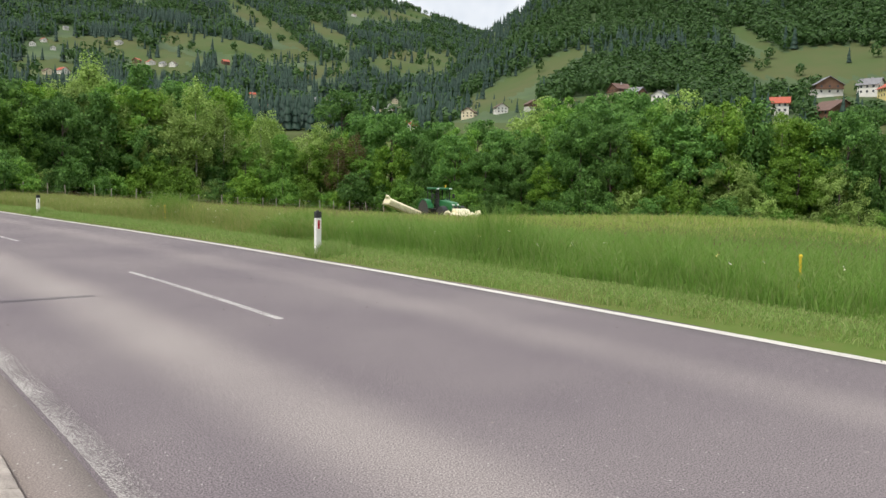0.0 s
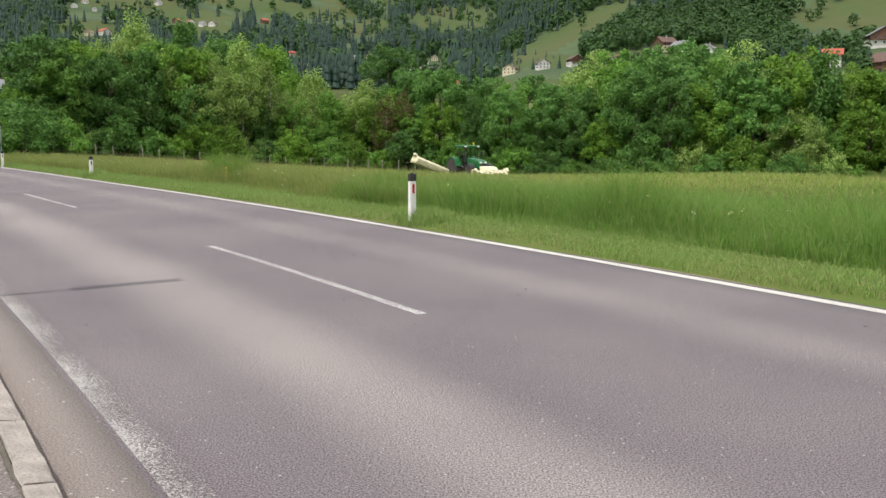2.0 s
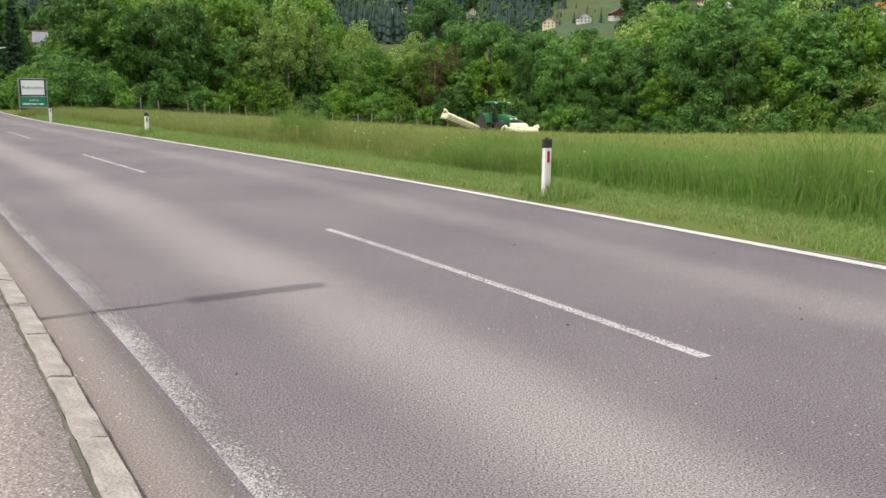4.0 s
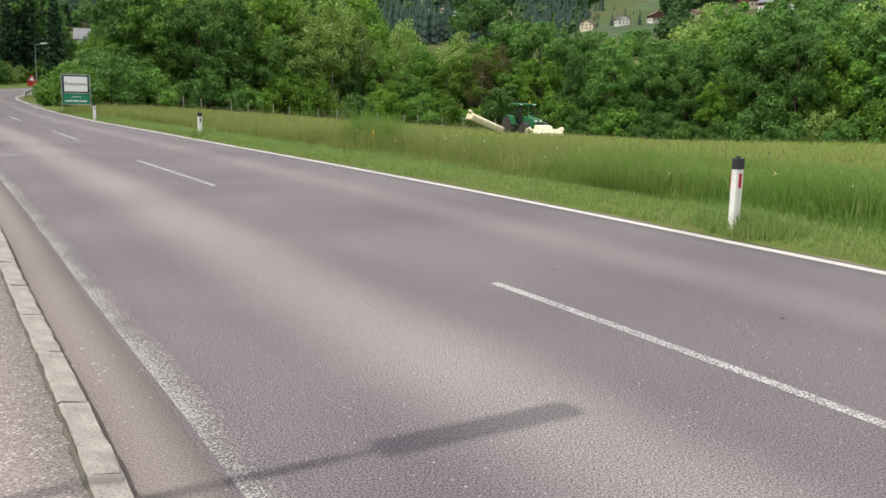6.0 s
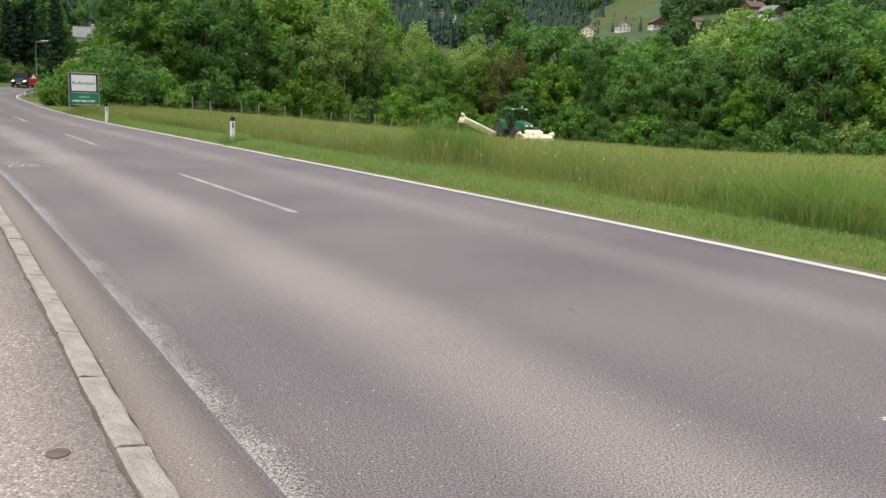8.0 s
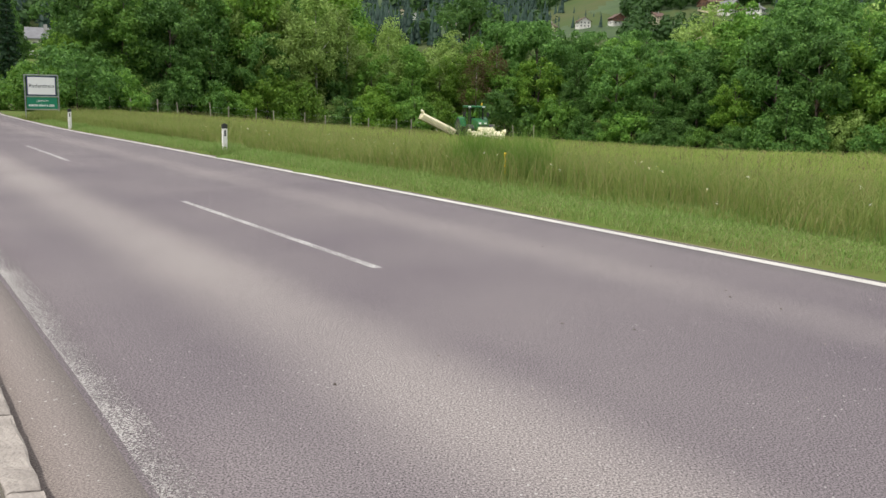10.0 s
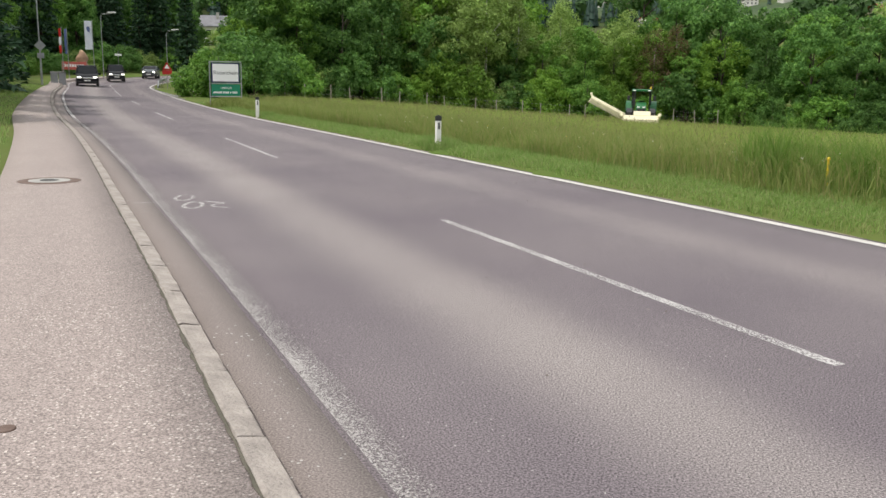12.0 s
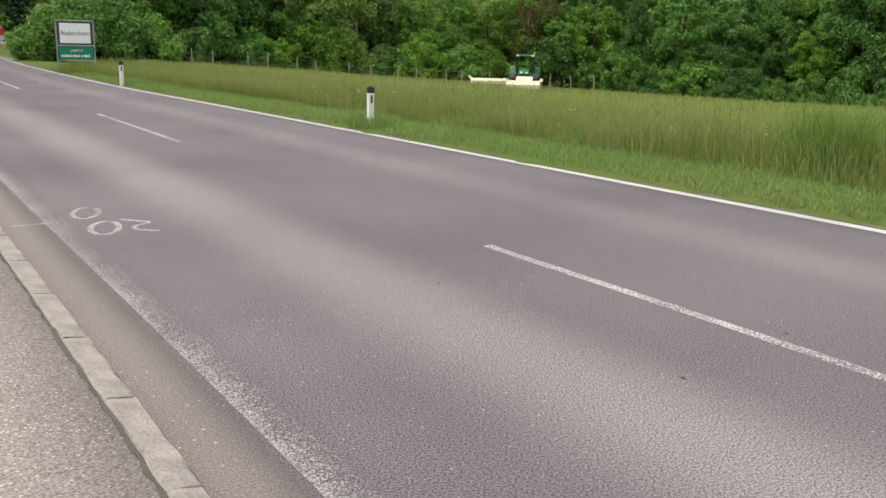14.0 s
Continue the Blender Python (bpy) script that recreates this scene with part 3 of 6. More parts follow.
def build_kerb():
    """Granite kerb stones with narrow joints."""
    kerb = new("kerb")
    tagged(kerb, "row of pale granite kerb stones along the pavement", "kerb", kind="structure")
    shapes = []
    for k in range(4):
        rng = random.Random(50 + k)
        bm = bmesh.new()
        box(bm, -0.497, 0.497, -0.052, 0.085, -0.16, 0.128)
        bmesh.ops.subdivide_edges(bm, edges=[e for e in bm.edges if abs(e.verts[0].co.x - e.verts[1].co.x) > 0.5], cuts=5)
        bmesh.ops.bevel(bm, geom=[e for e in bm.edges if abs(e.verts[0].co.x - e.verts[1].co.x) > 0.05 and e.verts[0].co.z > 0], offset=0.014, segments=2, affect="EDGES", profile=0.5)
        for v in bm.verts:
            v.co += Vector((rng.uniform(-1, 1) * 0.3, rng.uniform(-1, 1), rng.uniform(-0.7, 0.7))) * 0.007
            if v.co.y > 0.02 and v.co.z > 0.05:
                v.co.z -= 0.016
        shapes.append(bm_mesh("kerb_stone", bm, GRANITE))
    rng = random.Random(7)
    bed = new("bed", ribbon("bed", 2, 150, -7.485, -7.40, 0.094, MORTAR, 1.0, 2, 0.1))
    bed.parent = kerb
    for k in range(146):
        s = 3.5 + k
        x, y = lane_xy(s, -7.45)
        o = new("kerb_stone", rng.choice(shapes))
        o.parent = kerb
        z = float(road_z(s, -7.45))
        x1, y1 = lane_xy(s + 0.5, -7.45)
        x0, y0 = lane_xy(s - 0.5, -7.45)
        turn = math.degrees(math.atan2(y1 - y0, x1 - x0))
        o.matrix_basis = pose(x, y, z + rng.uniform(-0.003, 0.003), rng.uniform(-0.6, 0.6), 0, turn + 180 + rng.uniform(-0.2, 0.2)) @ Matrix.Diagonal((math.hypot(x1 - x0, y1 - y0), 1, 1, 1))


build_ground()
build_road()


# ---- plants ----
def unit(v):
    return v / np.maximum(np.linalg.norm(v, axis=-1, keepdims=True), 1e-9)


def leaf_quads(rng, pos, out, size, wide=0.62, bias=0.9):
    """Pointed leaves at pos, one face each, facing roughly out."""
    n = len(pos)
    nor = unit(out * bias + rng.normal(size=(n, 3)) * 0.6 + [0, 0, 0.25])
    t1 = unit(np.cross(nor, rng.normal(size=(n, 3))))
    t2 = np.cross(nor, t1)
    a = (size * rng.uniform(0.6, 1.3, n))[:, None]
    v = np.stack([pos + t1 * a * 0.62, pos - t1 * a * 0.42 + t2 * a * 0.62 * wide, pos - t1 * a * 0.42 - t2 * a * 0.62 * wide], 1)
    return v.reshape(-1, 3), np.arange(3 * n).reshape(n, 3)


def crown_mesh(seed, h, low, w, clumps, leaves, size, material, shape="round"):
    """A crown of leafy clumps with an uneven outline."""
    leaves, size, clumps = int(leaves * 2.3), size * 0.66, int(clumps * 1.3)
    rng = np.random.default_rng(seed)
    mid, half = (h + low) / 2, (h - low) / 2
    d = unit(rng.normal(size=(clumps, 3)))
    rad = rng.uniform(0.35, 1.0, clumps) ** 0.6
    c = d * rad[:, None]
    if shape == "tall":
        c[:, :2] *= (0.75 - 0.45 * c[:, 2:3])
    elif shape == "bush":
        c[:, 2] = np.abs(c[:, 2]) * 1.0 - 0.1
    lobes = 1 + 0.22 * np.sin(3 * np.arctan2(c[:, 1], c[:, 0]) + seed) * (1 - np.abs(c[:, 2]))
    c[:, :2] *= lobes[:, None]
    if shape == "bush":
        cen = c * [w / 2, w / 2, h * 0.92] + [0, 0, 0.12 * h]
    else:
        cen = c * [w / 2, w / 2, half * 0.92] + [0, 0, mid]
    cr = rng.uniform(0.07, 0.17, clumps) * w
    upright = 1.5 if shape == "tall" else 0.85
    k = rng.integers(0, clumps, leaves)
    dl = unit(rng.normal(size=(leaves, 3)) + c[k] * 0.7 + [0, 0, 0.25])
    pos = cen[k] + dl * (cr[k] * rng.uniform(0.45, 1.08, leaves))[:, None] * [1, 1, upright]
    pos[:, 2] = np.maximum(pos[:, 2], 0.1)
    v, f = leaf_quads(rng, pos, dl, np.full(leaves, size))
    return mesh_np("crown", v, f, material), cen


def trunk_mesh(seed, h, low, cen, r, material, lean=0.3):
    rng = random.Random(seed)
    bm = bmesh.new()
    top = Vector((rng.uniform(-lean, lean), rng.uniform(-lean, lean), h * 0.86))
    knee = Vector((top.x * 0.2, top.y * 0.5, h * 0.4))
    tube(bm, [(0, 0, -0.4), (0.01, 0, 0.4), knee, top], [r * 1.35, r, r * 0.7, r * 0.15], 7)
    for k in range(min(7, len(cen))):
        e = Vector(cen[rng.randrange(len(cen))])
        z = max(low * 0.7, e.z - rng.uniform(0.8, 2.2))
        b = Vector((knee.x * z / knee.z, knee.y * z / knee.z, z)) if z < knee.z else knee.lerp(top, (z - knee.z) / (top.z - knee.z))
        if b.z < 0.2:
            b.z = 0.2
        tube(bm, [b, b.lerp(e, 0.5) + Vector((0, 0, 0.15)), e], [r * 0.42, r * 0.25, r * 0.08], 5)
    return bm_mesh("trunk", bm, material, True)


def tree_kind(name, seed, h, low, w, clumps, leaves, size, leaf, bark, shape, label, r=0.16, category="tree"):
    crown, cen = crown_mesh(seed, h, low, w, clumps, leaves, size, leaf, shape)
    t = new(name)
    tagged(t, label, category, "trees and bushes along the meadow")
    part("trunk", trunk_mesh(seed, h, low, cen, r, bark), None, t)
    part("crown", crown, None, t)
    return t


def conifer_kind(seed, h, w, leaves, label):
    rng = np.random.default_rng(seed)
    z = h * (0.06 + 0.94 * rng.uniform(0, 1, leaves) ** 1.35)
    tier = np.round(z / 0.7) * 0.7
    a = rng.uniform(0, 2 * np.pi, leaves)
    reach = w / 2 * (1 - tier / h * 0.97) * (0.75 + 0.25 * np.sin(a * 5 + tier * 3))
    rr = reach * rng.uniform(0.15, 1.0, leaves) ** 0.5
    pos = np.c_[rr * np.cos(a), rr * np.sin(a), tier - rr * 0.32 + rng.normal(size=leaves) * 0.12]
    out = np.c_[np.cos(a) * 0.3, np.sin(a) * 0.3, np.ones(leaves)]
    v, f = leaf_quads(rng, pos, out, np.full(leaves, 0.55), 0.35)
    t = new("spruce")
    tagged(t, label, "tree", "spruces behind the bend")
    bm = bmesh.new()
    tube(bm, [(0, 0, -0.4), (0, 0, h * 0.5), (0, 0, h * 0.98)], [0.2, 0.13, 0.02], 7)
    part("trunk", bm, BARK, t)
    part("crown", mesh_np("crown", v, f, NEEDLES), None, t)
    return t


def plant(template, x, y, scale=1.0, turn=0.0, tall=1.0, z=None):
    s, n = road_sn(x, y)
    if y > 110 and abs((x + 18) * 0.880 + (y - 29) * 0.475) < 4.5 and x < -58:      # the wood is open towards the white house
        return None
    if -10.9 < n[0] < 1.5:                              # nothing grows on the road
        return None
    m = pose(x, y, ground_z(x, y) if z is None else z, 0, 0, turn) @ Matrix.Diagonal((scale, scale, scale * tall, 1))
    return copy_thing(template, m)


def build_trees():
    lab = {"f": "leafy green broadleaf tree in full summer leaf", "d": "dark green dense broadleaf tree at the meadow edge",
           "o": "olive green willow with loose feathery crown", "b": "slender birch with pale trunk and thin crown",
           "s": "low rounded green bush at the meadow edge", "r": "half-bare brownish tree with thin dry branches"}
    kinds = {
        "f1": tree_kind("tree", 1, 10, 1.2, 6.0, 62, 5200, 0.36, LEAF[0], BARK, "round", lab["f"]),
        "f2": tree_kind("tree", 2, 10, 1.0, 5.4, 54, 4800, 0.34, LEAF[1], BARK, "round", lab["f"]),
        "f3": tree_kind("tree", 3, 10, 0.8, 6.6, 70, 5400, 0.38, LEAF[1], BARK, "tall", lab["f"]),
        "d1": tree_kind("tree", 4, 10, 0.8, 5.9, 60, 5200, 0.36, LEAF[2], BARK, "round", lab["d"]),
        "d2": tree_kind("tree", 5, 10, 0.6, 5.0, 50, 4600, 0.34, LEAF[2], BARK, "tall", lab["d"]),
        "o1": tree_kind("tree", 6, 10, 1.5, 5.4, 80, 4200, 0.30, LEAF[3], BARK, "tall", lab["o"]),
        "o2": tree_kind("tree", 7, 10, 0.8, 6.7, 80, 4800, 0.32, LEAF[3], BARK, "round", lab["o"]),
        "b1": tree_kind("tree", 8, 10, 2.0, 4.4, 60, 2300, 0.26, LEAF[3], BIRCH_BARK, "tall", lab["b"], 0.12),
        "r1": tree_kind("tree", 9, 10, 1.2, 4.2, 60, 1500, 0.22, LEAF_DRY, GREY_WOOD, "tall", lab["r"], 0.12),
        "s1": tree_kind("bush", 10, 3.4, 0.0, 4.6, 46, 3000, 0.28, LEAF[0], BARK, "bush", lab["s"], 0.06, "bush"),
        "s2": tree_kind("bush", 11, 3.0, 0.0, 4.2, 40, 2800, 0.28, LEAF[1], BARK, "bush", lab["s"], 0.06, "bush"),
        "s3": tree_kind("bush", 12, 3.6, 0.0, 5.0, 46, 3000, 0.30, LEAF[2], BARK, "bush", lab["s"], 0.06, "bush"),
        "s4": tree_kind("bush", 13, 3.2, 0.0, 4.8, 60, 2600, 0.24, LEAF[3], BARK, "bush", lab["s"], 0.06, "bush"),
    }
    spruce = conifer_kind(21, 15, 6.0, 5200, "tall dark spruce in the wood beyond the bend")
    rng = random.Random(11)
    # the wood's edge along the far side of the meadow
    edge = spline(np.array([(-50, 89), (-43, 92), (-34, 100), (-26, 105), (-16, 109), (-6, 107), (5, 101.5), (14, 97), (25, 93.5), (38, 90), (52, 87), (70, 82)], dtype=float), 10)
    run = np.r_[0, np.cumsum(np.hypot(*np.diff(edge, axis=0).T))]

    def on_edge(q, back):
        x, y = np.interp(q, run, edge[:, 0]), np.interp(q, run, edge[:, 1])
        x2, y2 = np.interp(q + 0.5, run, edge[:, 0]), np.interp(q + 0.5, run, edge[:, 1])
        l = math.hypot(x2 - x, y2 - y) or 1
        return float(x - (y2 - y) / l * back), float(y + (x2 - x) / l * back)

    q = 0.0
    while q < run[-1]:                                  # low bushes in front
        k = rng.choice(["s1", "s2", "s3", "s4", "s3", "s2"])
        x, y = on_edge(q, rng.uniform(-0.6, 1.2))
        plant(kinds[k], x, y, rng.uniform(0.7, 1.25), rng.uniform(0, 360), rng.uniform(0.85, 1.3))
        q += rng.uniform(1.9, 3.0)
    for row, (back, tall0, tall1, gap) in enumerate(((3.2, 0.66, 1.04, 3.4), (7.0, 0.92, 1.26, 3.5), (12.5, 1.1, 1.44, 4.5), (19, 1.2, 1.5, 5.8))):
        q = rng.uniform(0, 2)
        while q < run[-1]:
            x, y = on_edge(q, back + rng.uniform(-1.2, 1.2))
            pool = ["f2", "d1", "d1", "f1", "d2", "d1", "o2", "f2"] if x > -12 else (["f2", "f3", "d1", "o1", "o2", "o1", "f1", "f1"] if x > -34 else ["f2", "f3", "d1", "o1", "d1", "d2", "f1", "d2"])
            high = rng.uniform(tall0, tall1)
            high *= float(np.interp(x, [-60, -51, -47.5, -38, -28, 4, 14, 38, 47], [0.6, 0.7, 1.1, 1.18, 0.97, 0.97, 1.12, 1.12, 0.9]))
            plant(kinds[rng.choice(pool)], x, y, high, rng.uniform(0, 360), rng.uniform(0.94, 1.16))
            q += gap * rng.uniform(0.75, 1.3)
    for x, y, k, sc in ((-31.0, 106, "b1", 1.42), (-35.5, 107, "b1", 1.30), (-33.4, 104.5, "b1", 1.2), (-28.5, 108, "b1", 1.2), (-24.5, 110, "b1", 1.1), (-15.2, 110.5, "r1", 0.92), (-13.2, 111.5, "r1", 0.98), (16.5, 99.5, "r1", 0.8),
                        (-39, 104, "o1", 1.22), (-47, 126, "o1", 1.2), (-41, 120, "d1", 1.2)):
        plant(kinds[k], x, y, sc, sc * 500)
    # bushes and trees round the bend and behind the town sign
    for x, y, k, sc in ((-47.4, 83.2, "s2", 1.25), (-49.6, 86.4, "s2", 1.4), (-45.4, 85.2, "s3", 1.3), (-50.0, 91.2, "s2", 1.3), (-48.5, 89.2, "s3", 1.5), (-51.0, 96.4, "s3", 1.4), (-53.6, 101.2, "s2", 1.65),
                        (-44.0, 88.0, "s2", 1.35), (-51.5, 93.5, "d1", 0.5), (-46.8, 92.5, "d1", 0.62), (-55, 104, "d1", 0.5), (-42.0, 95.5, "d1", 1.05), (-45, 99, "d1", 1.1), (-43.5, 102, "o1", 1.3), (-39.5, 104, "f2", 1.3), (-52, 106, "d2", 0.5), (-48.5, 96, "d1", 1.25), (-51.0, 99, "d2", 1.3), (-45.5, 93.5, "f2", 1.1), (-53.6, 102.5, "d1", 1.25)):
        plant(kinds[k], x, y, sc, x * 40)
    for k in range(46):                                 # dark wood beyond the bend
        x, y = rng.uniform(-112, -72), rng.uniform(112, 168)
        s, n = road_sn(x, y)
        if -11 < n[0] < 4 or (x > -78 and y < 122) or (abs(x + 92) < 12 and y > 150):
            continue
        if rng.random() < 0.55:
            plant(spruce, x, y, rng.uniform(0.9, 1.3), rng.uniform(0, 360))
        else:
            plant(kinds[rng.choice(["d1", "d2", "f3", "o1"])], x, y, rng.uniform(1.2, 1.7), rng.uniform(0, 360))
    for x, y, k, sc in ((-52, 139, "f2", 1.0), (-57, 122, "d1", 0.92), (-60, 114, "d1", 0.8), (-56.5, 112, "d2", 0.9)):
        plant(kinds[k], x, y, sc, x * 30)
    for d, sc in ((-9, 1.0), (-4.5, 0.92), (0.5, 0.95), (5, 0.9), (9.5, 1.05)):        # trees that hide the foot of the white house
        x, y = -122.0 + 0.88 * d, 222.5 + 0.47 * d
        g = ground_z(x, y)
        k = (15.6 - g) / 10 * sc
        copy_thing(kinds["o2" if sc > 0.93 else "f2"], pose(x, y, g - 2.0, 0, 0, d * 40) @ Matrix.Diagonal((k * 1.7, k * 1.9, k, 1)))
    for s in np.arange(112, 200, 1.9):                  # undergrowth and wood on the outer side of the bend
        x, y = road_xy(s, rng.uniform(-17, -13.2))
        plant(kinds[rng.choice(["s3", "s3", "s2", "s4"])], float(x), float(y), rng.uniform(0.6, 1.1), s * 50)
    for s in np.arange(108, 206, 2.6):
        for n in (-20, -26, -33):
            x, y = road_xy(s + rng.uniform(-1, 1), n + rng.uniform(-2.5, 2.5))
            if rng.random() < 0.35:
                plant(spruce, float(x), float(y), rng.uniform(0.8, 1.15), s * 30)
            else:
                plant(kinds[rng.choice(["d1", "d2", "d1", "f3", "o1"])], float(x), float(y), rng.uniform(1.0, 1.5), s * 30)
    for s, n, k in ((112.5, -12.2, 1.2), (116, -12.6, 1.3), (114, -15, 1.2)):
        x, y = road_xy(s, n)
        plant(spruce, float(x), float(y), k, s * 10)
    for s, n, k in ((89, -12.6, 0.85), (96, -12.4, 0.95), (101, -14, 1.1), (106, -13.5, 1.0)):
        x, y = road_xy(s, n)
        plant(kinds["d1"], float(x), float(y), k, s * 10)
    for t in [*kinds.values(), spruce]:                 # the first of each kind stands in the wood too
        x, y = on_edge(rng.uniform(5, run[-1] - 5), 24)
        t.matrix_basis = pose(x, y, ground_z(x, y), 0, 0, rng.uniform(0, 360)) @ Matrix.Diagonal((1.15, 1.15, 1.15, 1))


# ---- grass ----
def blades(rng, x, y, z, h, w, lean):
    """Grass blades, one bent strip of two faces each."""
    n = len(x)
    a = rng.uniform(0, 2 * np.pi, n)
    side = np.c_[np.cos(a), np.sin(a), np.zeros(n)] * (w * rng.uniform(0.6, 1.3, n))[:, None] / 2
    b = rng.uniform(0, 2 * np.pi, n)
    l = h * lean * rng.uniform(0.2, 1.0, n)
    base = np.c_[x, y, z - 0.03]
    mid = base + np.c_[np.cos(b) * l * 0.3, np.sin(b) * l * 0.3, h * 0.66]
    tip = base + np.c_[np.cos(b) * l, np.sin(b) * l, h]
    v = np.stack([base - side, base + side, mid + side * 0.8, tip, mid - side * 0.8], 1).reshape(-1, 3)
    k = np.arange(n)[:, None] * 5
    return v, np.hstack([k, k + 1, k + 2, k + 4]), np.hstack([k + 4, k + 2, k + 3])


def grass(name, label, rng, count, s_range, n_range, h_range, w, lean, material, power=1.0, patchy=0.0, tuft=False):
    s = rng.uniform(*s_range, count)
    n = n_range[0] + (n_range[1] - n_range[0]) * rng.uniform(0, 1, count) ** power
    if tuft:                                            # a round tuft that thins outwards
        a, q = rng.uniform(0, 2 * np.pi, count), rng.uniform(0, 1, count) ** 0.8 / 2
        s = sum(s_range) / 2 + np.cos(a) * q * (s_range[1] - s_range[0])
        n = sum(n_range) / 2 + np.sin(a) * q * (n_range[1] - n_range[0])
    x, y = road_xy(s, n)
    if patchy:
        keep = rng.uniform(-1.2, 1.2, count) < bumps(x, y, 1.7, 2.0) + 1.2 - patchy
        x, y, n = x[keep], y[keep], n[keep]
    z = land_z(x, y)
    away = road_sn(x, y)
    ok = ((away[0] < 114) | (away[1] > 7) | (away[1] < -8)) & (y < 104) & ((x < -10) | (y < 104 - 0.45 * np.maximum(x + 10, 0)))
    x, y, z, n = x[ok], y[ok], z[ok], n[ok]
    h = rng.uniform(*h_range, len(x)) * (1 + 0.20 * bumps(x, y, 1.1, 1.0) + 0.14 * bumps(x, y, 4.0, 4.0))
    if h_range[1] > 0.3 and n_range[0] < 3:             # a ragged front towards the verge
        h = h * np.clip((n - n_range[0] + 0.35 * bumps(x, y, 0.9, 7.0)) / 0.7 + 0.5, 0.3, 1)
    v, q, t = blades(rng, x, y, z, h, w, lean)
    me = bpy.data.meshes.new(name)
    loops = np.hstack([q, t]).ravel()
    starts = (np.arange(len(q))[:, None] * 7 + np.array([0, 4])[None]).ravel()
    me.vertices.add(len(v))
    me.vertices.foreach_set("co", v.astype(np.float32).ravel())
    me.loops.add(len(loops))
    me.loops.foreach_set("vertex_index", loops.astype(np.int32))
    me.polygons.add(len(starts))
    me.polygons.foreach_set("loop_start", starts.astype(np.int32))
    me.update(calc_edges=True)
    me.materials.append(material)
    tagged(new(name, me), label, "grass", kind="stuff")


def seed_heads(rng, count, s_range, n_range, h_range, size):
    s = rng.uniform(*s_range, count)
    n = rng.uniform(*n_range, count)
    x, y = road_xy(s, n)
    keep = rng.uniform(-1.5, 1.5, count) < bumps(x, y, 3.1, 5.0) + 0.7
    x, y = x[keep], y[keep]
    away = road_sn(x, y)
    ok = ((away[0] < 112) | (away[1] > 7)) & (y < 104) & ((x < -10) | (y < 104 - 0.45 * np.maximum(x + 10, 0)))
    x, y = x[ok], y[ok]
    z = land_z(x, y)
    m = len(x)
    h = rng.uniform(*h_range, m) * (1 + 0.12 * bumps(x, y, 1.3, 1.0))
    a, b = rng.uniform(0, 2 * np.pi, m), rng.uniform(0, 2 * np.pi, m)
    wide = np.c_[np.cos(a), np.sin(a), np.zeros(m)] * size * 0.22
    lean = np.c_[np.cos(b), np.sin(b), np.zeros(m)] * 0.10
    top = np.c_[x, y, z + h] + lean
    low = top - np.c_[np.zeros((m, 2)), np.full(m, size * 1.3)] - lean * 0.2
    mid = (top + low) / 2
    v = np.stack([low, mid + wide, top, mid - wide], 1).reshape(-1, 3)
    st = np.stack([np.c_[x, y, z] - wide * 0.12, np.c_[x, y, z] + wide * 0.12, low + wide * 0.12, low - wide * 0.12], 1).reshape(-1, 3)
    f = np.arange(8 * m).reshape(-1, 4)
    tagged(new("grass_seed_heads", mesh_np("grass_seed_heads", np.vstack([v, st]), f, SEEDS)), "brownish seed heads of tall meadow grass", "grass", kind="stuff")


